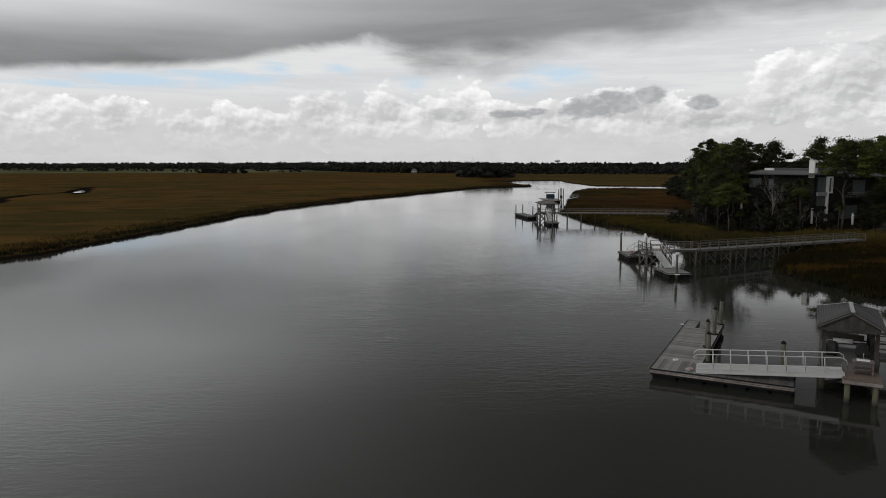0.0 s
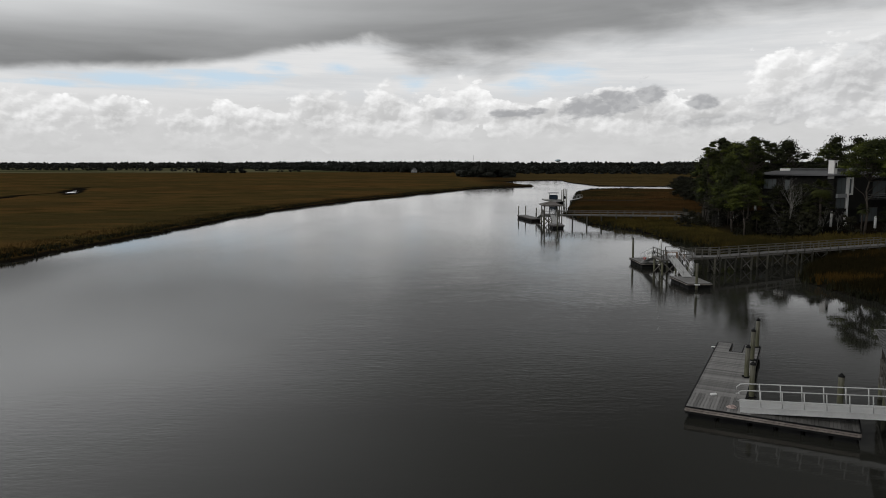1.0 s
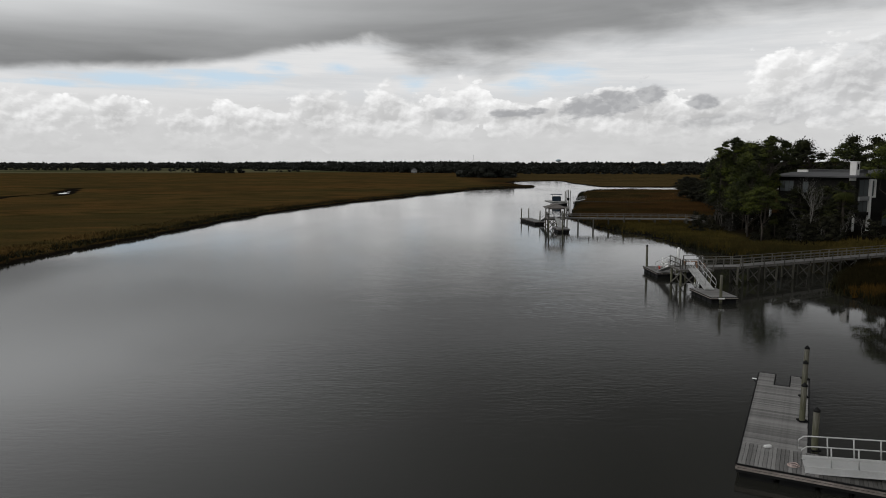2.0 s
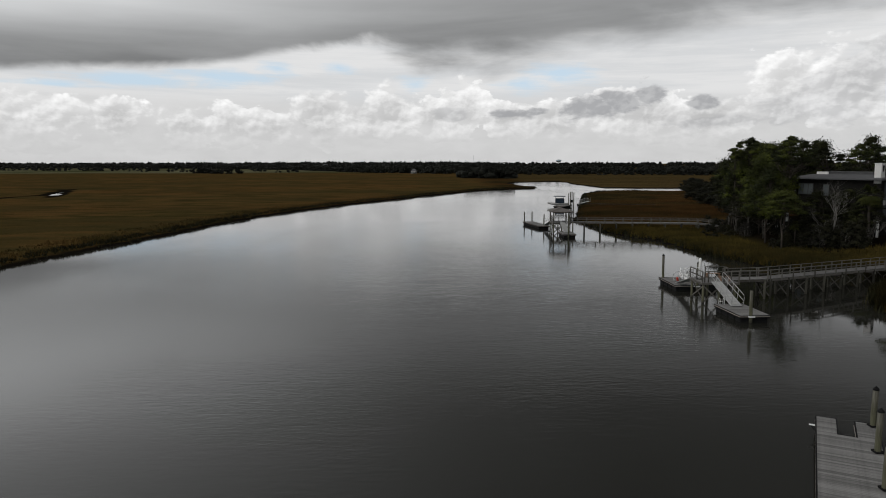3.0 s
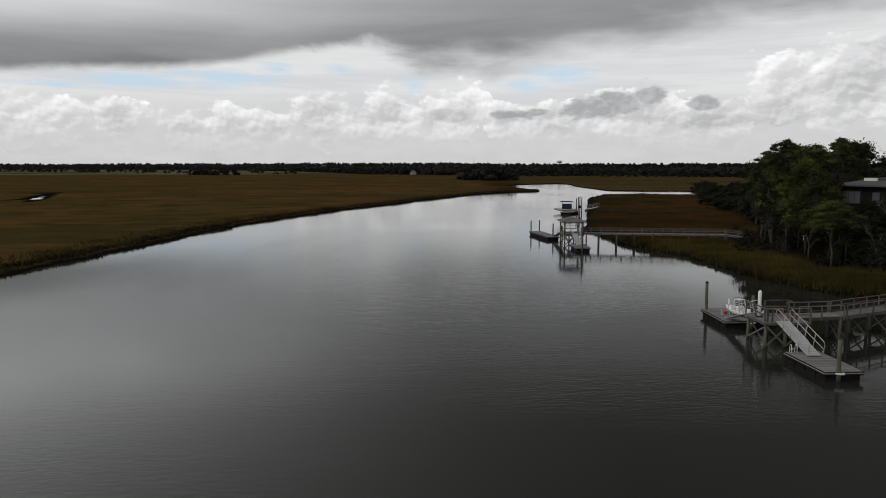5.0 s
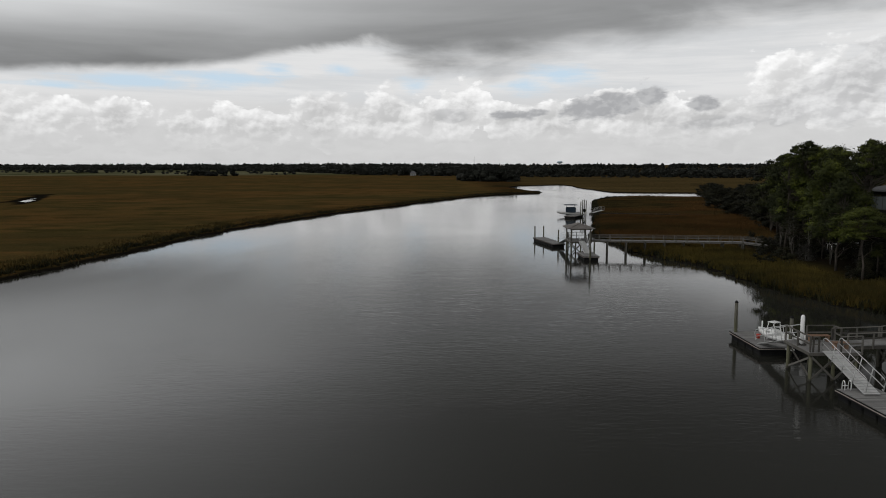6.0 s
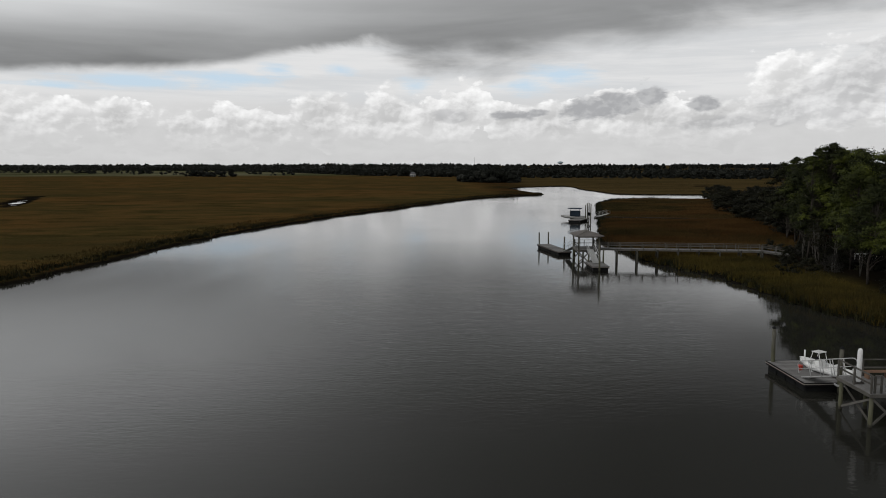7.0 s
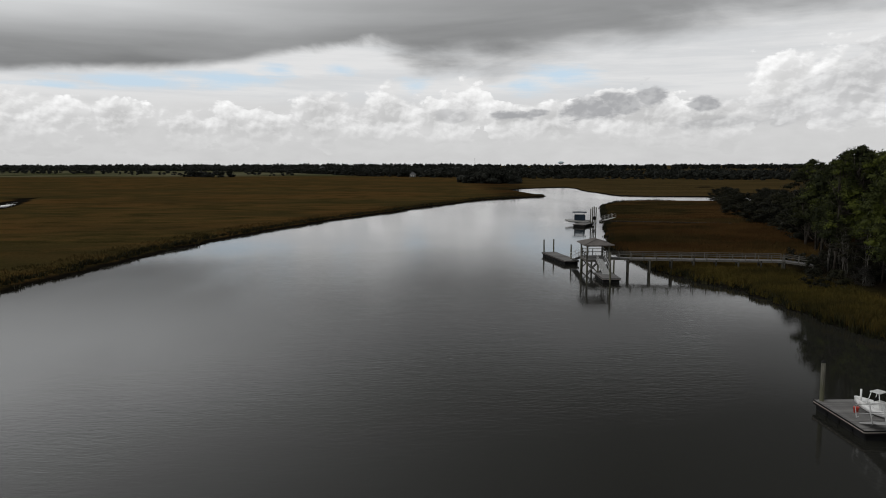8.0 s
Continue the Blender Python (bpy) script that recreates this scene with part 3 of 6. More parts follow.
def edge_trim(t, a, b, z, trim, deep=0.19):
    """Fascia board and black rub strip along one edge of a dock, from a to b (outer side on the right)."""
    a, b = Vector((*a, 0)), Vector((*b, 0))
    d = (b - a).normalized()
    o = Vector((d.y, -d.x, 0))
    bm = bmesh.new()
    h = z - 0.06 - deep / 2
    n = 2 if deep > 0.15 else 1
    for i in range(n):
        e = o * (0.022 + 0.012 * i) + Vector((0, 0, h + (0.5 * (n - 1) - i) * deep / n))
        beam(bm, a + e, b + e, 0.04, deep / n - 0.022 * (n - 1))
        part("fascia", bm, trim, t, "bleached fascia board")
        bm = bmesh.new()
    bm = bmesh.new()
    beam(bm, a + o * 0.03 + Vector((0, 0, z - 0.025)), b + o * 0.03 + Vector((0, 0, z - 0.025)), 0.06, 0.06)
    part("rub_strip", bm, BLACK, t, "black rubber edge strip")
    bm = bmesh.new()
    h -= deep / 2 + 0.055
    beam(bm, a + o * 0.012 + Vector((0, 0, h)), b + o * 0.012 + Vector((0, 0, h)), 0.04, 0.11)
    part("skirt", bm, BLACK, t)


def gangway(a, b, width, label, panel=0.42, high=1.08, bays=8, sides=(-1, 1), material=ALU, treads=False, mid=True):
    """An aluminium ramp from a (low) to b (high): deck, two truss sides with rails and posts."""
    a, b = Vector(a), Vector(b)
    d = b - a
    L = d.length
    yaw, rise = math.degrees(math.atan2(d.y, d.x)), math.degrees(math.asin(d.z / L))
    t = thing("gangway", pose(*a, 0, 0, yaw) @ pose(0, 0, 0, 0, -rise, 0), label, "gangway", "dock gangways")
    bm = bmesh.new()
    cuboid(bm, (0, -width / 2 + 0.03, -0.02), (L, width / 2 - 0.03, 0.03))
    part("deck", bm, material, t)
    if treads:
        for i in range(int(L / 0.30)):
            board("tread", 0.05, width - 0.12, 0.03, material, t, pose(0.15 + i * 0.30, 0, 0.062))
    for s in sides:
        y = s * width / 2
        if panel:
            bm = bmesh.new()
            cuboid(bm, (0, y - 0.02, -0.12), (L, y + 0.02, panel - 0.12))
            cuboid(bm, (0, y - 0.035, -0.16), (L, y + 0.035, -0.12))
            cuboid(bm, (0, y - 0.035, panel - 0.12), (L, y + 0.035, panel - 0.07))
            part("side_panel", bm, material, t)
        z0 = panel - 0.07 if panel else 0.0
        top = high
        bm = bmesh.new()
        r = (top - z0) * 0.24
        loop = [(0.02, y, z0 + 0.1 + r), (-0.14, y, z0 + 0.28), (-0.10, y, top - 0.16), (0.08, y, top - 0.02), (0.30, y, top)]
        pipe(bm, loop + [(L - 0.30, y, top), (L - 0.08, y, top - 0.02), (L + 0.10, y, top - 0.16), (L + 0.14, y, z0 + 0.28), (L - 0.02, y, z0 + 0.1)], 0.055, 7)
        part("top_rail", bm, material, t, smooth=True)
        zm = z0 + (top - z0) * 0.52
        if mid:
            bm = bmesh.new()
            pipe(bm, [(-0.13, y, zm), (L + 0.13, y, zm)], 0.05, 7)
            part("mid_rail", bm, material, t, smooth=True)
        for i in range(1, bays):
            bm = bmesh.new()
            pipe(bm, [(L * i / bays, y, z0 - 0.06), (L * i / bays, y, top)], 0.055, 7)
            part("post", bm, material, t, smooth=True)
    return t


def railing(t, a, b, high=0.95, every=1.8, cap=0.14, rails=(0.50,), material=TIMBER, skip_first=False):
    """A timber railing along one edge from a to b: posts, rails and a flat cap, as parts of t."""
    a, b = Vector(a), Vector(b)
    n = max(1, round((b - a).length / every))
    for i in range(1 if skip_first else 0, n + 1):
        p = a.lerp(b, i / n)
        bm = bmesh.new()
        cuboid(bm, (p.x - 0.045, p.y - 0.045, p.z - 0.25), (p.x + 0.045, p.y + 0.045, p.z + high - 0.02))
        part("post", bm, material, t)
    for h in rails:
        bm = bmesh.new()
        beam(bm, a + Vector((0, 0, h)), b + Vector((0, 0, h)), 0.04, 0.09)
        part("rail", bm, material, t)
    bm = bmesh.new()
    beam(bm, a + Vector((0, 0, high)), b + Vector((0, 0, high)), cap, 0.04)
    part("cap_rail", bm, material, t)


def pier(a, b, z, width, label, bent=3.0, high=0.95, sides=(-1, 1), brace=True, foot=-1.5, every=1.6, wood=PLANK, t=None, drop=0.0):
    """A timber walkway on pile bents from a to b, sinking by drop; t: the pier that it carries on."""
    t = t or thing("pier", pose(0, 0, 0), label, "pier", "timber piers")
    a, b = Vector((*a, z)), Vector((*b, z - drop))
    d = (b - a).normalized()
    o = Vector((d.y, -d.x, 0))
    L = (b - a).length
    turn = math.degrees(math.atan2(d.y, d.x))
    # deck boards, one joined part
    bm = bmesh.new()
    k = int(L / 0.15)
    for i in range(k):
        s = (i + 0.5) * L / k
        cuboid(bm, (-0.07, -width / 2, -0.04 + RNG.uniform(-0.004, 0.004)), (0.07, width / 2, RNG.uniform(-0.004, 0.004)), pose(*(a + d * s), 0, 0, turn))
    tagged(part("decking", bm, wood, t), kind="stuff")
    for s in (-1, 1):
        bm = bmesh.new()
        e = o * (s * (width / 2 - 0.03)) + Vector((0, 0, -0.165))
        beam(bm, a + e, b + e, 0.06, 0.18)
        part("stringer", bm, TIMBER if wood is PLANK else wood, t)
    for s in sides:
        e = o * (s * (width / 2 + 0.05))
        railing(t, a + e, b + e, high, every)
    n = max(1, round(L / bent))
    for i in range(n + 1):
        c = a + d * min(max(L * i / n, 0.2), L - 0.2)
        for s in (-1, 1):
            q = c + o * (s * width * 0.46)
            bm = bmesh.new()
            pipe(bm, [(q.x, q.y, foot), (q.x, q.y, c.z - 0.06)], 0.24, 9)
            part("post", bm, PIER_PILE, t, smooth=True)
        bm = bmesh.new()
        e = o * (width / 2 + 0.12)
        beam(bm, c - e + Vector((0, 0, -0.40)), c + e + Vector((0, 0, -0.40)), 0.08, 0.22)
        part("cross_beam", bm, TIMBER, t)
        if brace:
            for s in (-1, 1):
                bm = bmesh.new()
                e = o * (width * 0.46)
                f = d * (0.13 * s)
                beam(bm, c + e * s + f + Vector((0, 0, -0.45)), c - e * s + f + Vector((0, 0, -z + 0.25)), 0.05, 0.11)
                part("brace", bm, TIMBER, t)
    return t


# ---------------------------------------------------------------- the near dock with its gangway and gazebo
DOCK = pose(11.92, 38.79, 0, 0, 0, -27.8)


def spot(v, u, z=0.0):
    return DOCK @ Vector((v, u, z))


near = float_dock(DOCK, [(0, 2.42, 2.48, 11.5, "y"), (0, 11.5, 0.81, 13.65, "y"), (1.62, 11.5, 2.48, 13.65, "y"), (0, 0, 2.9, 2.40, "x"), (2.9, 0, 7.35, 2.40, "x", DARK_PLANK)],
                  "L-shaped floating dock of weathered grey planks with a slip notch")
for a, b in (((0, 0), (7.35, 0)), ((7.35, 0), (7.35, 2.4)), ((7.35, 2.4), (2.48, 2.4)), ((2.48, 2.4), (2.48, 13.65)), ((2.48, 13.65), (1.62, 13.65)), ((1.62, 13.65), (1.62, 11.5)),
             ((1.62, 11.5), (0.81, 11.5)), ((0.81, 11.5), (0.81, 13.65)), ((0.81, 13.65), (0, 13.65)), ((0, 13.65), (0, 0))):
    edge_trim(near, a, b, 0.6, FASCIA)
for v, u, top in ((2.28, 13.3, 2.40), (2.25, 10.0, 2.42), (2.22, 6.2, 2.34), (2.76, 2.75, 2.36)):
    x, y, z = spot(v, u)
    dock_pile(x, y, top, "tall greenish treated timber pile with a black cap through the dock", "dock piles", 0.27, True, 0.66)
x, y, z = spot(6.68, 3.9)
dock_pile(x, y, 1.98, "lone greenish timber pile with a black cap standing in the creek", "dock piles", 0.30)

gangway(spot(2.35, 0.86, 0.72), spot(9.62, 1.62, 1.27), 1.10, "white aluminium gangway with pipe rails resting on the floating dock", 0.20, 0.93, 8, mid=False)

# small things on the planks
bm = bmesh.new()
for k in range(3):
    r = 0.20 - 0.05 * k
    pipe(bm, [(r * math.cos(i * math.tau / 16) * (1.1 + 0.2 * k), r * math.sin(i * math.tau / 16 + 0.3 * k), 0.02 + 0.03 * k) for i in range(17)], 0.035, 5)
ob = part("coiled_rope", bm, ROPE)
ob.matrix_basis = pose(*spot(2.0, 0.75, 0.605))
tagged(ob, "pale pink coiled mooring rope on the dock planks", "rope")
bm = bmesh.new()
cuboid(bm, (-0.16, -0.07, 0), (0.16, 0.07, 0.10))
bmesh.ops.bevel(bm, geom=bm.edges[:], offset=0.02, segments=2, affect="EDGES")
ob = part("box", bm, WHITE)
ob.matrix_basis = pose(*spot(1.0, 2.25, 0.606), 0, 0, 10)
tagged(ob, "small white plastic box lying on the dock", "box")
t = thing("dock_bracket", DOCK @ pose(-0.16, 12.4, 0.52), "white bracket on the outer edge of the floating dock", "bracket")
bm = bmesh.new()
cuboid(bm, (-0.16, -0.07, 0.02), (0.12, 0.07, 0.06))
bmesh.ops.bevel(bm, geom=bm.edges[:], offset=0.015, segments=2, affect="EDGES")
part("pad", bm, WHITE, t)
bm = bmesh.new()
beam(bm, (-0.1, 0, 0.03), (0.12, 0, -0.22), 0.04, 0.04)
part("strut", bm, BLACK, t)


def gazebo():
    z, v0, v1, u0, u1 = 1.22, 8.55, 11.25, 2.3, 7.6
    t = thing("boat_house_gazebo", DOCK, "open timber gazebo with a grey metal roof on piles", "gazebo")
    # platform and landing boards
    bm = bmesh.new()
    for i in range(36):
        cuboid(bm, (v0, u0 + i * 0.148, z - 0.04), (v1, u0 + i * 0.148 + 0.14, z + RNG.uniform(-0.004, 0.004)))
    tagged(part("decking", bm, PLANK, t), kind="stuff")
    for i in range(12):
        board("plank", 1.75, 0.14, 0.04, CEDAR, t, pose(10.45, 0.52 + i * 0.15, z + RNG.uniform(-0.003, 0.003)))
    for a, b in (((v0, u0), (v0, u1)), ((v1, u0), (v1, u1)), ((v0, u1), (v1, u1)), ((9.58, 0.43), (11.32, 0.43)), ((9.58, 0.43), (9.58, 2.3)), ((11.32, 0.43), (11.32, 2.3))):
        bm = bmesh.new()
        low = a[1] == 0.43
        beam(bm, (*a, z - (0.13 if low else 0.17)), (*b, z - (0.13 if low else 0.17)), 0.05, 0.17 if low else 0.26)
        part("rim_joist", bm, FASCIA if low else TIMBER, t)
    for v, u in ((9.80, 0.62), (11.05, 0.62), (v0 + 0.12, u0 + 0.15), (v1 - 0.12, u0 + 0.15), (v0 + 0.12, u1 - 0.15), (v1 - 0.12, u1 - 0.15), (v0 + 0.12, 5.0), (v1 - 0.12, 5.0)):
        bm = bmesh.new()
        pipe(bm, [(v, u, -1.6), (v, u, z - 0.05)], 0.28, 10)
        part("post", bm, PILE, t, smooth=True)
    for u in (u0 + 0.15, 5.0):
        for s in (0, 1):
            bm = bmesh.new()
            beam(bm, (v0 + 0.1, u + 0.16, 0.25 + s * 0.9), (v1 - 0.1, u + 0.16, 1.15 - s * 0.9), 0.05, 0.16)
            part("brace", bm, DARK_WOOD, t)
    for v in (v0 + 0.12, v1 - 0.12):
        for u in (u0 + 0.15, 5.0, u1 - 0.15):
            bm = bmesh.new()
            cuboid(bm, (v - 0.09, u - 0.09, z), (v + 0.09, u + 0.09, 3.50))
            part("post", bm, DARK_WOOD, t)
    for v in (v0 + 0.12, v1 - 0.12):
        bm = bmesh.new()
        beam(bm, (v, u0, 3.40), (v, u1, 3.40), 0.14, 0.24)
        part("beam", bm, DARK_WOOD, t)
    for u in (u0 + 0.1, u1 - 0.1):
        bm = bmesh.new()
        beam(bm, (v0, u, 3.42), (v1, u, 3.42), 0.12, 0.22)
        part("beam", bm, DARK_WOOD, t)
    # roof: gable to the front, hip at the back, with standing ribs
    e0, e1, f0, f1, ze, zr, rb = 8.28, 11.52, 1.90, 7.95, 3.56, 4.46, 4.9
    vm = (e0 + e1) / 2
    for s, e in ((-1, e0), (1, e1)):
        bm = bmesh.new()
        top = [(e, f0, ze), (vm, f0, zr), (vm, rb, zr), (e, f1, ze)]
        lo = [bm.verts.new((a, b, c - 0.06)) for a, b, c in top]
        hi = [bm.verts.new((a, b, c)) for a, b, c in top]
        bm.faces.new(hi)
        bm.faces.new(lo[::-1])
        for k in range(4):
            bm.faces.new((lo[k], lo[(k + 1) % 4], hi[(k + 1) % 4], hi[k]))
        bmesh.ops.recalc_face_normals(bm, faces=bm.faces)
        pan = part("roof_panel", bm, TIN, t)
        # standing seams from eave to ridge
        for i in range(1, 20):
            b2 = f0 + (f1 - f0) * i / 20
            k = 1.0 if b2 < rb else (f1 - b2) / (f1 - rb)
            p0, p1 = Vector((e, b2, ze + 0.014)), Vector((e + (vm - e) * k, b2, ze + (zr - ze) * k + 0.014))
            bm = bmesh.new()
            beam(bm, p0, p1, 0.03, 0.035)
            part("roof_rib", bm, TIN, pan)
    bm = bmesh.new()
    top = [(e0, f1, ze), (vm, rb, zr), (e1, f1, ze)]
    hi = [bm.verts.new(c) for c in top]
    lo = [bm.verts.new((a, b, c - 0.06)) for a, b, c in top]
    bm.faces.new(hi)
    bm.faces.new(lo[::-1])
    for k in range(3):
        bm.faces.new((lo[k], lo[(k + 1) % 3], hi[(k + 1) % 3], hi[k]))
    bmesh.ops.recalc_face_normals(bm, faces=bm.faces)
    part("roof_panel", bm, TIN, t)
    bm = bmesh.new()
    for a, b in (((vm, f0 - 0.04, zr + 0.03), (vm, rb, zr + 0.03)), ((vm, rb, zr + 0.02), (e0, f1, ze + 0.02)), ((vm, rb, zr + 0.02), (e1, f1, ze + 0.02))):
        beam(bm, a, b, 0.20, 0.03)
    part("ridge_cap", bm, CAP, t, "pale metal ridge cap")
    # boarded gable end
    n = 13
    for i in range(n):
        a, b = e0 + 0.12 + (e1 - e0 - 0.24) * i / n, e0 + 0.12 + (e1 - e0 - 0.24) * (i + 1) / n - 0.012
        c = (a + b) / 2
        zt = ze - 0.05 + (zr - ze) * (1 - abs(c - vm) / (e1 - vm)) - 0.07
        if zt - ze < 0.06:
            continue
        bm = bmesh.new()
        cuboid(bm, (a, f0 + 0.10, ze - 0.12), (b, f0 + 0.14, zt))
        part("gable_board", bm, DARK_WOOD, t)
    for s, e in ((-1, e0), (1, e1)):
        bm = bmesh.new()
        beam(bm, (e, f0 + 0.03, ze - 0.03), (vm, f0 + 0.03, zr - 0.03), 0.05, 0.14)
        part("barge_board", bm, DARK_WOOD, t)
    bm = bmesh.new()
    beam(bm, (e0, f0 + 0.05, ze - 0.10), (e1, f0 + 0.05, ze - 0.10), 0.05, 0.14)
    part("fascia", bm, DARK_WOOD, t)
    for v in (v0 + 0.03, v1 - 0.03):
        railing(t, (v, u0 + 0.3, z), (v, u1 - 0.2, z), 0.95, 1.7)
    railing(t, (v0 + 0.3, u1 - 0.03, z), (v1 - 0.2, u1 - 0.03, z), 0.95, 1.5)
    # open rafters and ceiling ties under the roof
    for u in (3.2, 4.1, 5.0, 5.9, 6.8):
        bm = bmesh.new()
        beam(bm, (v0 + 0.05, u, 3.50), (v1 - 0.05, u, 3.50), 0.05, 0.14)
        part("ceiling_tie", bm, DARK_WOOD, t)
    # knee braces from the corner posts up to the beams
    for v, s in ((v0 + 0.12, 1), (v1 - 0.12, -1)):
        bm = bmesh.new()
        beam(bm, (v, u0 + 0.1, 2.75), (v + s * 0.55, u0 + 0.1, 3.34), 0.07, 0.10)
        part("knee_brace", bm, DARK_WOOD, t)
    # boarded skirt between the landing and the raised floor
    for i in range(11):
        bm = bmesh.new()
        cuboid(bm, (9.62 + i * 0.155, u0 - 0.07, z - 0.30), (9.76 + i * 0.155, u0 - 0.04, z - 0.045))
        part("skirt_board", bm, CEDAR, t)
    return z


GZ_DECK = gazebo()


def sink_table():
    t = thing("fish_cleaning_table", DOCK @ pose(10.50, 1.78, GZ_DECK), "wooden fish cleaning table with a white sink top", "table")
    bm = bmesh.new()
    cuboid(bm, (-0.50, -0.28, 0.70), (0.50, 0.28, 0.77))
    bmesh.ops.bevel(bm, geom=bm.edges[:], offset=0.015, segments=2, affect="EDGES")
    part("top", bm, FASCIA, t)
    bm = bmesh.new()
    cuboid(bm, (-0.30, -0.18, 0.772), (0.30, 0.18, 0.795))
    basin = part("sink", bm, WHITE, t, "white plastic sink")
    bm = bmesh.new()
    pipe(bm, [(0, 0.12, 0.79), (0, 0.12, 1.06), (0, 0.06, 1.14), (0, -0.04, 1.12), (0, -0.06, 1.06)], 0.03, 6)
    part("tap", bm, ALU, basin)
    for a in (-0.44, 0.44):
        for b in (-0.22, 0.22):
            bm = bmesh.new()
            cuboid(bm, (a - 0.04, b - 0.04, 0), (a + 0.04, b + 0.04, 0.70))
            part("leg", bm, CEDAR, t)
    bm = bmesh.new()
    cuboid(bm, (-0.48, -0.26, 0.30), (0.48, 0.26, 0.34))
    part("shelf", bm, CEDAR, t)


def storage_bench(v, u, w, label):
    t = thing("bench", DOCK @ pose(v, u, GZ_DECK), label, "bench", "gazebo benches")
    bm = bmesh.new()
    cuboid(bm, (-w / 2, -0.25, 0.40), (w / 2, 0.25, 0.46))
    part("seat", bm, TIMBER, t)
    bm = bmesh.new()
    beam(bm, (-w / 2, 0.27, 0.75), (w / 2, 0.27, 0.75), 0.05, 0.35)
    part("backrest", bm, DARK_WOOD, t)
    for a in (-w / 2 + 0.08, w / 2 - 0.08):
        bm = bmesh.new()
        cuboid(bm, (a - 0.04, -0.22, 0), (a + 0.04, 0.29, 0.40))
        part("leg", bm, TIMBER, t)


sink_table()
storage_bench(9.9, 6.9, 1.9, "weathered timber bench under the gazebo roof")
t = thing("cooler", DOCK @ pose(9.75, 6.85, GZ_DECK + 0.46), "white cooler box on the gazebo bench", "cooler")
bm = bmesh.new()
cuboid(bm, (-0.50, -0.16, 0), (0.50, 0.16, 0.16))
bmesh.ops.bevel(bm, geom=bm.edges[:], offset=0.02, segments=2, affect="EDGES")
part("body", bm, WHITE, t)
bm = bmesh.new()
cuboid(bm, (-0.51, -0.17, 0.162), (0.51, 0.17, 0.20))
part("lid", bm, WHITE, t)


def covered_grill(v, u, turn):
    t = thing("covered_grill", DOCK @ pose(v, u, GZ_DECK, 0, 0, turn), "barbecue grill under a loose grey cover in the gazebo", "grill", "covered grills")
    rng = random.Random(int(v * 100))
    bm = bmesh.new()
    rings = []
    for h, w, l in ((0.06, 0.46, 0.34), (0.25, 0.44, 0.33), (0.50, 0.43, 0.31), (0.64, 0.38, 0.27), (0.74, 0.24, 0.18), (0.77, 0.08, 0.06)):
        rings.append([bm.verts.new((w * math.copysign(abs(math.cos(a)) ** 0.6, math.cos(a)) + rng.uniform(-0.025, 0.025), l * math.copysign(abs(math.sin(a)) ** 0.6, math.sin(a)) + rng.uniform(-0.025, 0.025), h)) for a in [i * math.tau / 16 for i in range(16)]])
    for r0, r1 in zip(rings, rings[1:]):
        for k in range(16):
            bm.faces.new((r0[k], r0[(k + 1) % 16], r1[(k + 1) % 16], r1[k]))
    bm.faces.new(rings[-1])
    bm.faces.new(rings[0][::-1])
    part("cover", bm, COVER, t, smooth=True)
    for x in (-0.38, 0.38):
        for y in (-0.26, 0.26):
            bm = bmesh.new()
            pipe(bm, [(x, y, 0), (x, y, 0.10)], 0.07, 8)
            part("foot", bm, BLACK, t)


COVER = plain("grey_canvas_cover", (0.05, 0.05, 0.052), (0.10, 0.10, 0.102), 2.0, 0.9, 0, 0.6, 0.02)
covered_grill(9.15, 5.6, 80)
covered_grill(10.72, 5.9, 95)
# walkway from the gazebo towards the marsh
a, b = spot(11.28, 6.6), spot(24.0, 6.6)
pier((a.x, a.y), (b.x, b.y), 1.22, 1.3, "timber walkway with pale rails from the gazebo to the marsh", 3.2)


# ---------------------------------------------------------------- the middle dock: two floats, platform, gangway, skiff
def rect_float(m, w, l, label, z=0.6, plank=PLANK):
    t = float_dock(m, [(0, 0, w, l, "y")], label, z, FASCIA, plank)
    for a, b in (((0, 0), (w, 0)), ((w, 0), (w, l)), ((w, l), (0, l)), ((0, l), (0, 0))):
        edge_trim(t, a, b, z, FASCIA, 0.07)
    return t


rect_float(pose(23.95, 72.95, 0, 0, 0, 3.0), 2.45, 4.65, "rectangular floating dock of grey planks with a black edge")
rect_float(pose(23.35, 86.75, 0, 0, 0, 1.0), 2.55, 4.95, "rectangular floating dock holding a skiff, grey planks")
dock_pile(24.85, 73.02, 2.62, "greenish timber pile with a pointed cap and pale collar", "dock piles", 0.27, False, None)
dock_pile(23.62, 91.45, 3.0, "tall weathered timber pile with a black cap at the float", "dock piles", 0.27, True, None)
dock_pile(25.45, 86.62, 2.85, "dark timber pile with a black cap and white collar", "dock piles", 0.26, True, None)
for x, y in ((24.85, 73.02), (25.45, 86.62)):
    bm = bmesh.new()
    for a, b in (((-0.22, -0.22), (0.22, -0.22)), ((0.22, -0.22), (0.22, 0.22)), ((0.22, 0.22), (-0.22, 0.22)), ((-0.22, 0.22), (-0.22, -0.22))):
        beam(bm, (*a, 0), (*b, 0), 0.07, 0.10)
    ob = part("pile_collar", bm, WHITE)
    ob.location = (x, y, 0.52)
    tagged(ob, "white plastic pile collar at the float's edge", "collar", "pile collars")

PZ = 1.92


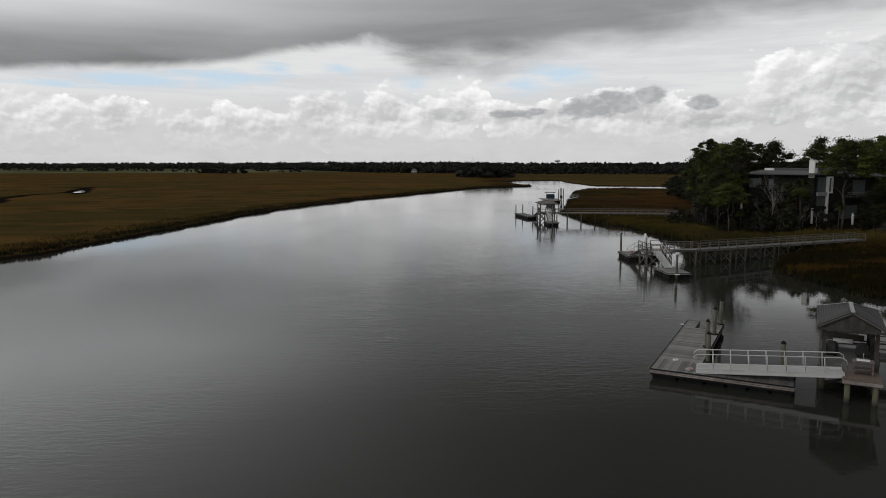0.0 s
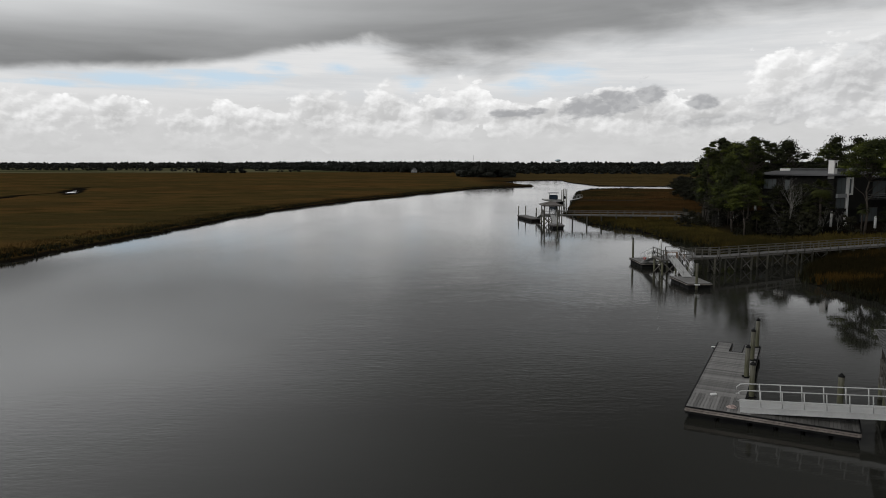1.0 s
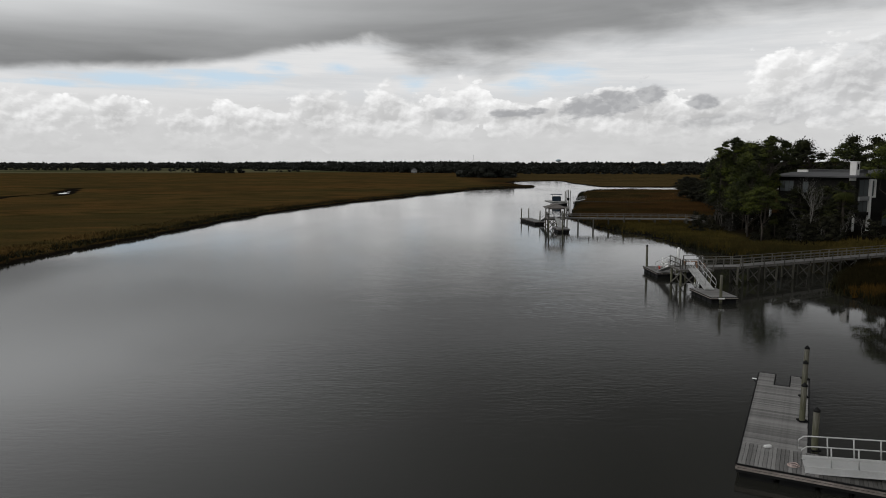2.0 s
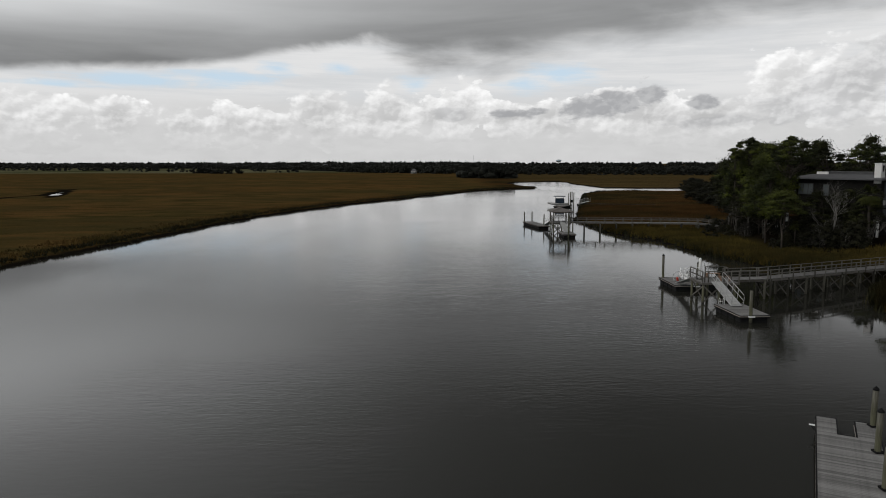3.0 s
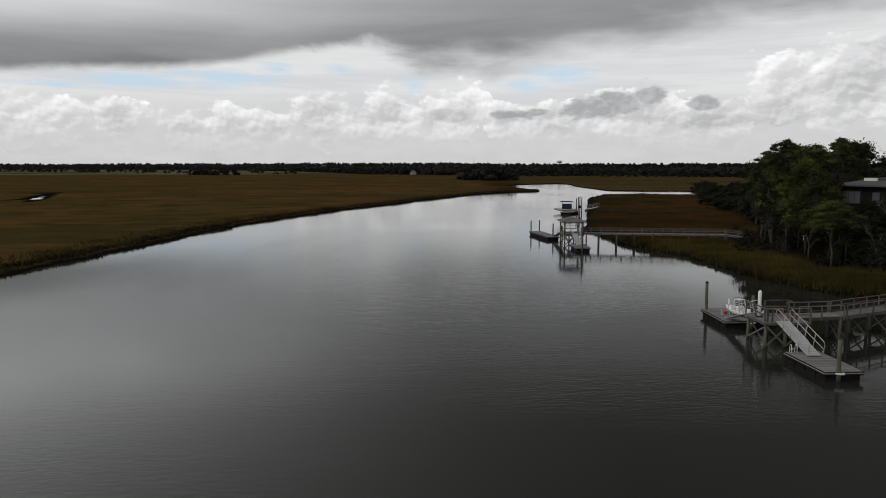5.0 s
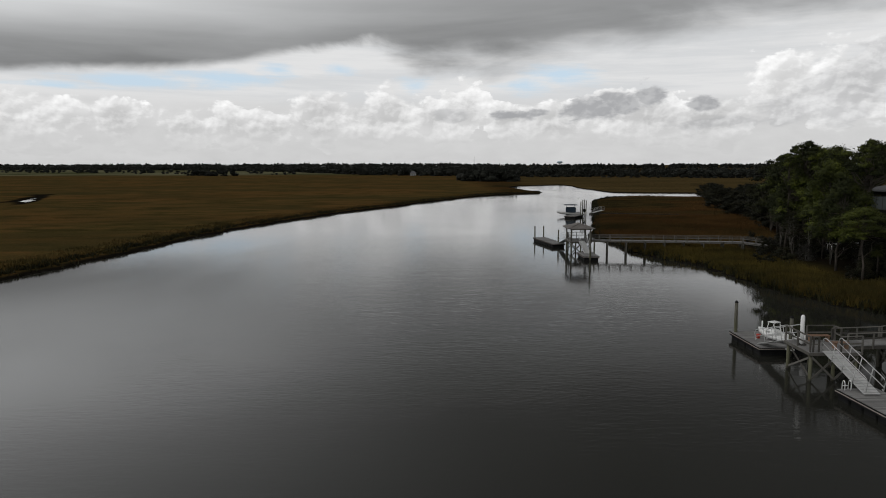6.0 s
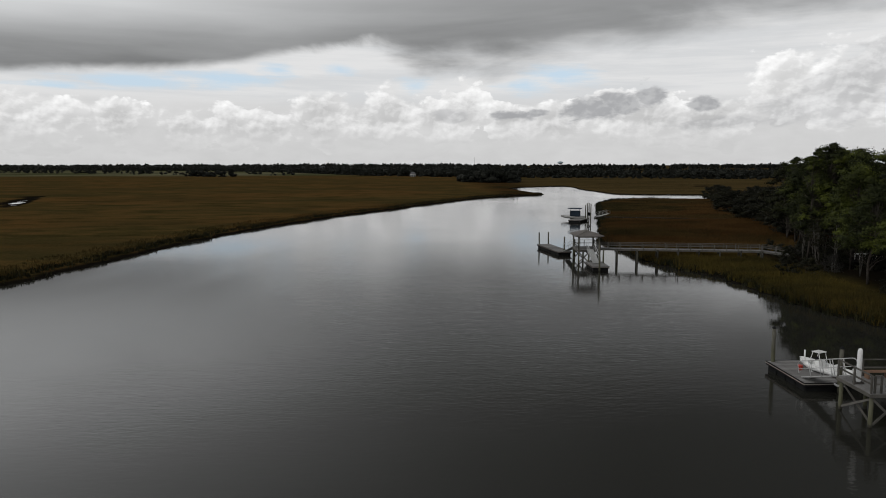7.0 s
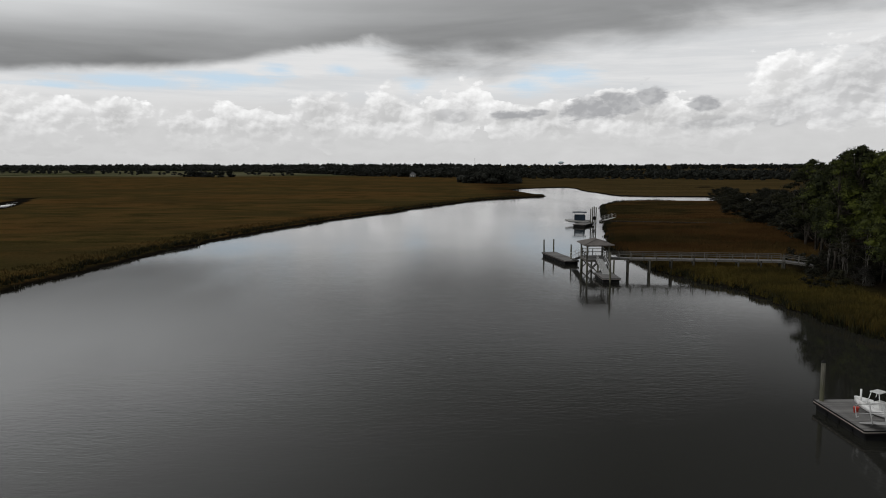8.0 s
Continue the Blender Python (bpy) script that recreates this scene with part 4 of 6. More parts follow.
def platform_b():
    x0, y0, x1, y1 = 23.75, 80.75, 27.0, 84.0
    t = thing("pier_platform", pose(0, 0, 0), "raised timber pier head on braced piles with a railing", "platform")
    bm = bmesh.new()
    k = int((y1 - y0) / 0.15)
    for i in range(k):
        cuboid(bm, (x0, y0 + i * 0.15, PZ - 0.04), (x1, y0 + i * 0.15 + 0.14, PZ + RNG.uniform(-0.004, 0.004)))
    tagged(part("decking", bm, PLANK, t), kind="stuff")
    for a, b in (((x0, y0), (x0, y1)), ((x1, y0), (x1, y1)), ((x0, y0), (x1, y0)), ((x0, y1), (x1, y1))):
        bm = bmesh.new()
        beam(bm, (*a, PZ - 0.13), (*b, PZ - 0.13), 0.05, 0.18)
        part("rim_joist", bm, TIMBER, t)
    for x, y in ((x0 + 0.2, y0 + 0.2), (x0 + 0.2, y1 - 0.2), (25.4, y0 + 0.2), (25.4, y1 - 0.2), (x1 - 0.2, y0 + 0.2), (x1 - 0.2, y1 - 0.2)):
        bm = bmesh.new()
        pipe(bm, [(x, y, -1.6), (x, y, PZ - 0.05)], 0.23, 10)
        part("post", bm, PILE, t, smooth=True)
    lo, hi = 0.15, PZ - 0.35
    for a, b in (((x0 + 0.2, y0 + 0.2), (x0 + 0.2, y1 - 0.2)), ((x0 + 0.2, y0 + 0.04), (25.4, y0 + 0.04)), ((25.4, y0 + 0.04), (x1 - 0.2, y0 + 0.04)), ((x1 - 0.2, y0 + 0.2), (x1 - 0.2, y1 - 0.2))):
        for s in (0, 1):
            bm = bmesh.new()
            side = Vector((0.07 * s, 0.07 * s, 0))
            beam(bm, Vector((*a, lo if s else hi)) + side, Vector((*b, hi if s else lo)) + side, 0.05, 0.12)
            part("brace", bm, TIMBER, t)
    railing(t, (x0 + 0.05, y0 + 0.05, PZ), (x0 + 0.05, y1 - 0.05, PZ), 0.98, 1.4)
    railing(t, (x0 + 0.25, y0 + 0.07, PZ), (24.35, y0 + 0.07, PZ), 0.98, 1.4)
    railing(t, (25.75, y0 + 0.05, PZ), (x1 + 0.2, y0 + 0.25, PZ), 0.98, 1.4)
    railing(t, (25.2, y1 - 0.05, PZ), (x1, y1 - 0.05, PZ), 0.98, 1.4)
    railing(t, (x1 - 0.02, y1 - 0.25, PZ), (x1 - 0.02, 83.0, PZ), 0.98, 1.4)


platform_b()
gangway((25.05, 76.3, 0.70), (25.05, 80.8, PZ + 0.06), 1.0, "narrow white gangway with treads down to the floating dock", 0.0, 1.0, 4, (-1, 1), ALU, True)
gangway((24.05, 87.75, 0.68), (24.55, 83.95, PZ + 0.02), 0.9, "short white ramp with pipe rails between float and pier", 0.0, 1.0, 4, (-1, 1))
walkway = pier((26.9, 83.0), (30.5, 83.45), PZ - 0.02, 1.45, "long grey timber walkway with railings and braced piles", 2.6, 0.84)
pier((30.55, 83.48), (58.9, 97.6), PZ - 0.02, 1.45, "", 2.6, 0.84, t=walkway, drop=0.38)

# pier head furniture
t = thing("patio_umbrella", pose(24.2, 82.65, PZ), "closed patio umbrella in a tall white cover", "umbrella", "closed umbrellas")
bm = bmesh.new()
pipe(bm, [(0, 0, 0.05), (0, 0, 0.12), (0, 0, 1.5), (0, 0, 1.86), (0.01, 0, 1.96), (0.01, 0, 2.0)], [0.18, 0.25, 0.27, 0.26, 0.18, 0.05], 12)
part("cover", bm, WHITE, t, smooth=True)
bm = bmesh.new()
pipe(bm, [(0, 0, 0), (0, 0, 0.06)], [0.6, 0.56], 14)
part("base", bm, DARK_WOOD, t)


def deck_bench(m, w):
    t = thing("bench", m, "brown wooden slatted bench on the pier head", "bench", "pier benches")
    for k in range(4):
        board("slat", w, 0.10, 0.035, BENCH_WOOD, t, pose(0, -0.18 + k * 0.12, 0.44))
    for a in (-w / 2 + 0.1, w / 2 - 0.1):
        bm = bmesh.new()
        cuboid(bm, (a - 0.035, -0.2, 0), (a + 0.035, 0.2, 0.405))
        part("leg", bm, BENCH_WOOD, t)


deck_bench(pose(25.75, 83.45, PZ), 1.35)
deck_bench(pose(26.15, 81.6, PZ), 0.95)

t = thing("bucket", pose(24.5, 89.5, 0.6), "red plastic bucket standing on the float", "bucket")
bm = bmesh.new()
pipe(bm, [(0, 0, 0), (0, 0, 0.30), (0, 0, 0.33), (0, 0, 0.335), (0, 0, 0.06)], [0.24, 0.31, 0.335, 0.30, 0.22], 14)
part("body", bm, RED, t, smooth=True)
bm = bmesh.new()
pipe(bm, [(0.15 * math.cos(a), 0.02, 0.32 + 0.15 * math.sin(a)) for a in [math.pi * i / 8 for i in range(9)]], 0.015, 5)
part("handle", bm, ALU, t)

t = thing("boarding_ladder", pose(24.25, 77.45, 0.6), "white tubular boarding ladder at the float's corner", "ladder")
for x in (-0.18, 0.18):
    bm = bmesh.new()
    pipe(bm, [(x, 0.14, -0.9), (x, 0.14, 0.35), (x, 0.08, 0.50), (x, 0.0, 0.55), (x, -0.10, 0.50), (x, -0.14, 0.38), (x, -0.14, 0.0)], 0.05, 7)
    part("side_rail", bm, WHITE, t, smooth=True)
for z in (-0.7, -0.4, -0.1, 0.2):
    bm = bmesh.new()
    pipe(bm, [(-0.18, 0.14, z), (0.18, 0.14, z)], 0.04, 6)
    part("rung", bm, WHITE, t)


def hull_rings(length, beam_w, depth, n=15):
    """Cross-sections of a flat-bottomed skiff, bow at +y: lists of (x, y, z) from keel to gunwale."""
    out = []
    for i in range(n):
        k = i / (n - 1)
        y = -length / 2 + length * k
        w = beam_w / 2 * (1.0 - max(0.0, (k - 0.45) / 0.55) ** 2.4 * 0.93) * (0.94 + 0.06 * min(1, k * 4))
        keel = 0.0 + 0.42 * max(0.0, (k - 0.62) / 0.38) ** 2
        sheer = depth + 0.26 * max(0.0, (k - 0.3) / 0.7) ** 1.6
        out.append([(0, y, keel), (w * 0.55, y, keel + 0.07), (w * 0.88, y, keel + 0.20), (w, y, sheer)])
    return out


def skiff():
    t = thing("skiff", pose(25.70, 88.75, 0.61, 0, 0, 26), "white open skiff with a console, leaning frame and outboard motor", "boat")
    L, W, D = 4.5, 1.6, 0.55
    rings = hull_rings(L, W, D)
    bm = bmesh.new()
    rows = []
    for r in rings:
        pts = [(-x, y, z) for x, y, z in r[:0:-1]] + r
        inner = [(x * 0.90, y * 0.985, z) for x, y, z in (r[3], (r[2][0], r[2][1], r[2][2] + 0.12))]
        full = pts + inner + [(-inner[1][0], inner[1][1], inner[1][2]), (-inner[0][0], inner[0][1], inner[0][2])]
        rows.append([bm.verts.new(p) for p in full])
    n = len(rows[0])
    for a, b in zip(rows, rows[1:]):
        for k in range(n):
            bm.faces.new((a[k], a[(k + 1) % n], b[(k + 1) % n], b[k]))
    bm.faces.new(rows[0])
    bm.faces.new(rows[-1][::-1])
    bmesh.ops.recalc_face_normals(bm, faces=bm.faces)
    part("hull", bm, WHITE, t, smooth=True)
    bm = bmesh.new()
    for s in (-1, 1):
        pipe(bm, [(s * r[3][0] * 0.97, r[3][1], r[3][2] + 0.01) for r in rings], 0.09, 6)
    part("gunwale", bm, WHITE, t, smooth=True)
    bm = bmesh.new()
    cuboid(bm, (-0.36, 1.30, 0.56), (0.36, 1.80, 0.63))
    bmesh.ops.bevel(bm, geom=bm.edges[:], offset=0.03, segments=2, affect="EDGES")
    part("bow_deck", bm, WHITE, t)
    bm = bmesh.new()
    cuboid(bm, (-0.36, 0.15, 0.22), (0.36, 0.70, 0.98))
    bmesh.ops.bevel(bm, geom=bm.edges[:], offset=0.07, segments=3, affect="EDGES")
    con = part("console", bm, WHITE, t)
    bm = bmesh.new()
    cuboid(bm, (-0.30, 0.67, 0.96), (0.30, 0.70, 1.22))
    part("windscreen", bm, BLACK, con, "dark windscreen")
    bm = bmesh.new()
    cuboid(bm, (-0.50, -1.30, 0.22), (0.50, -0.72, 0.88))
    bmesh.ops.bevel(bm, geom=bm.edges[:], offset=0.06, segments=3, affect="EDGES")
    part("seat", bm, WHITE, t)
    for s in (-1, 1):
        bm = bmesh.new()
        pipe(bm, [(s * 0.46, 1.15, 0.50), (s * 0.40, 0.95, 1.25), (s * 0.38, 0.86, 1.62)], 0.06, 7)
        pipe(bm, [(s * 0.50, 0.10, 0.45), (s * 0.42, 0.22, 1.2), (s * 0.40, 0.30, 1.62)], 0.06, 7)
        part("frame_leg", bm, WHITE, t, smooth=True)
    bm = bmesh.new()
    cuboid(bm, (-0.46, 0.20, 1.62), (0.46, 0.95, 1.68))
    bmesh.ops.bevel(bm, geom=bm.edges[:], offset=0.025, segments=2, affect="EDGES")
    part("frame_top", bm, WHITE, t)
    bm = bmesh.new()
    cuboid(bm, (-0.19, -2.80, 0.50), (0.19, -2.36, 1.08))
    bmesh.ops.bevel(bm, geom=bm.edges[:], offset=0.09, segments=3, affect="EDGES")
    motor = part("outboard_motor", bm, WHITE, t, "white outboard motor")
    bm = bmesh.new()
    cuboid(bm, (-0.07, -2.66, 0.02), (0.07, -2.46, 0.50))
    part("leg", bm, ALU, motor)
    bm = bmesh.new()
    pipe(bm, [(-0.42, 1.55, 0.50), (-0.42, 1.55, 1.62)], 0.13, 8)
    part("push_pole_tube", bm, WHITE, t, "white upright pole", smooth=True)
    return t


skiff().scale = (0.80, 0.80, 0.80)
bm = bmesh.new()
for i in range(3):
    for j in range(3):
        cuboid(bm, (i * 0.52, j * 0.95, 0), (i * 0.52 + 0.50, j * 0.95 + 0.93, 0.60))
ob = part("drive_on_float", bm, BLACK)
ob.matrix_basis = pose(25.98, 86.95, 0, 0, 0, 1)
tagged(ob, "dark modular drive-on float under the skiff", "float")

# ---------------------------------------------------------------- the far dock with its pavilion
turn_c = math.degrees(math.atan2(18.7 - 16.9, 161.9 - 152.0))
rect_float(pose(18.62, 152.0, 0, 0, 0, turn_c), 2.2, 10.4, "long narrow floating dock of grey planks beside piles")
rect_float(pose(20.65, 136.2, 0, 0, 0, 0), 2.2, 4.8, "small floating dock at the foot of a ramp")
for x, y, top in ((17.1, 162.2, 2.65), (18.75, 162.9, 2.65), (19.95, 154.3, 2.75), (21.35, 152.7, 2.5), (21.55, 136.1, 3.9), (23.2, 141.3, 2.3)):
    dock_pile(x, y, top, "slender dark timber pile rising from the creek", "dock piles", 0.24, False)
CZ = 2.0


def pavilion():
    x0, y0, x1, y1 = 20.0, 143.2, 23.2, 147.6
    t = thing("dock_pavilion", pose(0, 0, 0), "small dock pavilion with a brown hipped roof on tall braced piles", "pavilion")
    bm = bmesh.new()
    for i in range(int((y1 - y0) / 0.15)):
        cuboid(bm, (x0, y0 + i * 0.15, CZ - 0.04), (x1, y0 + i * 0.15 + 0.14, CZ + RNG.uniform(-0.004, 0.004)))
    tagged(part("decking", bm, PLANK, t), kind="stuff")
    for a, b in (((x0, y0), (x0, y1)), ((x1, y0), (x1, y1)), ((x0, y0), (x1, y0)), ((x0, y1), (x1, y1))):
        bm = bmesh.new()
        beam(bm, (*a, CZ - 0.17), (*b, CZ - 0.17), 0.05, 0.26)
        part("rim_joist", bm, TIMBER, t)
    for x in (x0 + 0.15, 21.6, x1 - 0.15):
        for y in (y0 + 0.15, y1 - 0.15):
            tall = x != 21.6
            bm = bmesh.new()
            pipe(bm, [(x, y, -1.6), (x, y, 3.97 if tall else CZ - 0.05)], 0.24, 9)
            part("post", bm, PILE, t, smooth=True)
    for xa, xb in ((x0 + 0.15, 21.6), (21.6, x1 - 0.15)):
        for y in (y0 + 0.02, y1 - 0.02):
            for s in (0, 1):
                bm = bmesh.new()
                beam(bm, (xa, y, 0.2 if s else 1.6), (xb, y, 1.6 if s else 0.2), 0.05, 0.15)
                part("brace", bm, TIMBER, t)
    for a, b in (((x0, y0 + 0.15), (x1, y0 + 0.15)), ((x0, y1 - 0.15), (x1, y1 - 0.15)), ((x0 + 0.15, y0), (x0 + 0.15, y1)), ((x1 - 0.15, y0), (x1 - 0.15, y1))):
        bm = bmesh.new()
        beam(bm, (*a, 3.84), (*b, 3.84), 0.12, 0.22)
        part("beam", bm, CEDAR, t)
    e = 0.42
    xa, xb, ya, yb, ze, zr = x0 - e, x1 + e, y0 - e, y1 + e, 3.98, 4.62
    xm, r0, r1 = (xa + xb) / 2, ya + 1.8, yb - 1.8
    for poly in (((xa, ya, ze), (xb, ya, ze), (xm, r0, zr)), ((xb, ya, ze), (xb, yb, ze), (xm, r1, zr), (xm, r0, zr)), ((xb, yb, ze), (xa, yb, ze), (xm, r1, zr)), ((xa, yb, ze), (xa, ya, ze), (xm, r0, zr), (xm, r1, zr))):
        bm = bmesh.new()
        hi = [bm.verts.new(p) for p in poly]
        lo = [bm.verts.new((a, b, c - 0.09)) for a, b, c in poly]
        k = len(poly)
        bm.faces.new(hi)
        bm.faces.new(lo[::-1])
        for i in range(k):
            bm.faces.new((lo[i], lo[(i + 1) % k], hi[(i + 1) % k], hi[i]))
        bmesh.ops.recalc_face_normals(bm, faces=bm.faces)
        part("roof_slope", bm, RED_ROOF, t)
    bm = bmesh.new()
    for a, b in (((xm, r0, zr + 0.02), (xm, r1, zr + 0.02)), ((xa, ya, ze + 0.02), (xm, r0, zr + 0.02)), ((xb, ya, ze + 0.02), (xm, r0, zr + 0.02))):
        beam(bm, a, b, 0.16, 0.05)
    part("ridge_cap", bm, RED_ROOF, t)
    railing(t, (x0 + 0.05, y0 + 0.05, CZ), (x0 + 0.05, 146.6, CZ), 0.85, 1.5)
    railing(t, (22.4, y0 + 0.05, CZ), (x1, y0 + 0.05, CZ), 0.95, 1.5)
    railing(t, (x0 + 0.3, y1 - 0.05, CZ), (x1, y1 - 0.05, CZ), 0.95, 1.5)


pavilion()
gangway((21.7, 138.8, 0.70), (21.7, 143.2, CZ + 0.05), 1.0, "pale ramp with rails down to the small float", 0.0, 1.0, 4, (-1, 1), ALU, True)
gangway((20.1, 152.6, 0.70), (20.7, 147.6, CZ), 1.0, "pale ramp with rails down to the long float", 0.0, 1.0, 4)
walkway = pier((23.2, 145.4), (45.6, 142.0), CZ, 1.4, "timber walkway with railings across the marsh to the pavilion", 3.0, 0.78, (-1, 1), False)
pier((45.65, 141.98), (48.9, 140.2), CZ, 1.4, "", 3.0, 0.78, (-1, 1), False, t=walkway, drop=0.35)


# ---------------------------------------------------------------- the farthest dock: motor boat on a lift
HULL_GREY = plain("grey_gelcoat", (0.26, 0.255, 0.245), (0.36, 0.355, 0.345), 0.8, 0.4)
MUDDY_BOARD = plain("muddy_board", (0.018, 0.016, 0.013), (0.036, 0.032, 0.026), 1.0, 0.97)
def lift_boat():
    t = thing("motor_boat", pose(33.6, 220.0, 0.45, 0, 0, 80), "grey motor boat with a dark blue canopy beside a lift", "boat")
    L, W, D = 6.2, 2.1, 0.55
    rings = hull_rings(L, W, D)
    bm = bmesh.new()
    rows = []
    for r in rings:
        pts = [(-x, y, z) for x, y, z in r[:0:-1]] + r + [(r[3][0] * 0.88, r[3][1], r[3][2] - 0.25), (-r[3][0] * 0.88, r[3][1], r[3][2] - 0.25)]
        rows.append([bm.verts.new(p) for p in pts])
    n = len(rows[0])
    for a, b in zip(rows, rows[1:]):
        for k in range(n):
            bm.faces.new((a[k], a[(k + 1) % n], b[(k + 1) % n], b[k]))
    bm.faces.new(rows[0])
    bm.faces.new(rows[-1][::-1])
    bmesh.ops.recalc_face_normals(bm, faces=bm.faces)
    part("hull", bm, HULL_GREY, t, smooth=True)
    bm = bmesh.new()
    cuboid(bm, (-0.85, -1.7, 0.5), (0.85, 0.9, 1.95))
    bmesh.ops.bevel(bm, geom=bm.edges[:], offset=0.15, segments=3, affect="EDGES")
    part("console", bm, CANVAS, t, "blue canvas cover")
    for x in (-0.85, 0.85):
        for y in (-1.4, 0.8):
            bm = bmesh.new()
            pipe(bm, [(x, y, 0.8), (x * 0.9, y, 2.65)], 0.07, 6)
            part("canopy_leg", bm, BLACK, t)
    bm = bmesh.new()
    bmesh.ops.create_grid(bm, x_segments=6, y_segments=6, size=1.0)
    for v in bm.verts:
        v.co = (v.co.x * 1.2, v.co.y * 1.7 - 0.3, 2.55 + 0.16 * (1 - v.co.x ** 2) * (1 - 0.4 * v.co.y ** 2))
    bmesh.ops.solidify(bm, geom=bm.faces[:], thickness=0.06)
    part("canopy", bm, CANVAS, t, "dark blue canopy", smooth=True)
    for x in (-0.4, 0.4):
        bm = bmesh.new()
        cuboid(bm, (x - 0.22, -4.15, 0.75), (x + 0.22, -3.55, 1.55))
        bmesh.ops.bevel(bm, geom=bm.edges[:], offset=0.1, segments=3, affect="EDGES")
        part("outboard_motor", bm, BLACK, t, "dark outboard motor")


lift_boat()
t = thing("boat_lift", pose(34.9, 219.6, 0, 0, 0, 80), "dark timber boat lift cradle under the motor boat", "boat lift")
for y in (-1.6, 1.2):
    bm = bmesh.new()
    beam(bm, (-1.7, y, 0.28), (1.7, y, 0.28), 0.16, 0.22)
    part("cross_beam", bm, MUDDY_BOARD, t)
for x in (-0.7, 0.7):
    bm = bmesh.new()
    beam(bm, (x, -2.4, 0.45), (x, 2.2, 0.45), 0.14, 0.12)
    part("bunk", bm, MUDDY_BOARD, t)
for x in (-1.7, 1.7):
    for y in (-1.6, 1.2):
        bm = bmesh.new()
        pipe(bm, [(x, y, -1.5), (x, y, 0.6)], 0.16, 8)
        part("leg", bm, MUDDY_BOARD, t)
rect_float(pose(31.2, 213.8, 0, 0, 0, -28), 3.0, 6.5, "low pale floating dock beside the boat lift")
for x, y, top in ((36.2, 217.8, 4.0), (37.0, 219.6, 4.3), (37.8, 221.4, 4.3), (38.6, 223.2, 4.0)):
    dock_pile(x, y, top, "tall dark boat lift pile at the far dock", "lift piles", 0.28, False)
pier((40.0, 221.5), (74.0, 211.5), 0.82, 0.9, "low dark timber walkway from the far dock over the marsh", 3.2, 0.95, (), False, wood=MUDDY_BOARD)
gangway((40.2, 222.4, 0.75), (43.6, 225.0, 1.3), 1.0, "short white gangway at the far marsh edge", 0.0, 1.0, 3)


# ---------------------------------------------------------------- trees
def leaf_cards(rng, centres, radii, count, size, flat=0.7):
    """Small folded leaf sprays scattered through ellipsoid clumps: arrays of vertices and quads."""
    pick = rng.integers(0, len(centres), count)
    d = rng.normal(size=(count, 3))
    d /= np.linalg.norm(d, axis=1)[:, None]
    r = rng.random(count) ** 0.45
    d[:, 2] = np.where(d[:, 2] < 0, d[:, 2] * 0.55, d[:, 2])
    c = centres[pick] + d * r[:, None] * radii[pick] * np.array([1, 1, flat]) * (1 + 0.30 * rng.normal(size=count))[:, None]
    n = d * np.array([1, 1, 1.0]) + rng.normal(size=(count, 3)) * 0.45 + np.array([0, 0, 0.25])
    n /= np.linalg.norm(n, axis=1)[:, None]
    a = np.cross(n, rng.normal(size=(count, 3)))
    a /= np.linalg.norm(a, axis=1)[:, None]
    b = np.cross(n, a)
    s = size * rng.uniform(0.55, 1.3, count)[:, None]
    tip = n * s * rng.uniform(-0.35, 0.35, count)[:, None]
    v = np.stack([c - a * s, c - b * s * 0.55 + tip, c + a * s, c + b * s * 0.55 + tip], 1).reshape(-1, 3)
    return v, np.arange(count * 4).reshape(-1, 4)


def limb(bm, rng, a, b, w0, w1, bend=0.12):
    a, b = np.array(a, float), np.array(b, float)
    L = np.linalg.norm(b - a)
    pts = [a + (b - a) * k + rng.normal(size=3) * L * bend * math.sin(math.pi * k) for k in (0, 0.33, 0.66, 1)]
    pipe(bm, pts, [w0, w0 * 0.7 + w1 * 0.3, w0 * 0.4 + w1 * 0.6, w1], 6)
    return pts


def clump_cores(rng, centres, radii, flat, share):
    """Filler added under each clump's sprays to block light: hidden, knobbly, closed, 24 quads."""
    g = np.linspace(-1, 1, 3)
    a, b = np.meshgrid(g, g)
    one = np.ones_like(a)
    sides = [np.stack(c, -1).reshape(-1, 3) for c in ((a, b, one), (b, a, -one), (one, a, b), (-one, b, a), (b, one, a), (a, -one, b))]
    ball = np.concatenate(sides)
    ball /= np.linalg.norm(ball, axis=1)[:, None]
    quad = np.array([[i * 3 + j, i * 3 + j + 1, i * 3 + j + 4, i * 3 + j + 3] for i in range(2) for j in range(2)])
    quads = np.concatenate([quad + 9 * k for k in range(6)])
    vs, fs = [], []
    for n, (c, r) in enumerate(zip(centres, radii)):
        bumpy = 1 + 0.22 * np.sin(ball @ rng.normal(size=3) * 4.0 + rng.uniform(0, 6))[:, None]
        vs.append(c + ball * bumpy * r * np.array([1, 1, flat]) * share)
        fs.append(quads + len(ball) * n)
    return np.concatenate(vs), np.concatenate(fs)


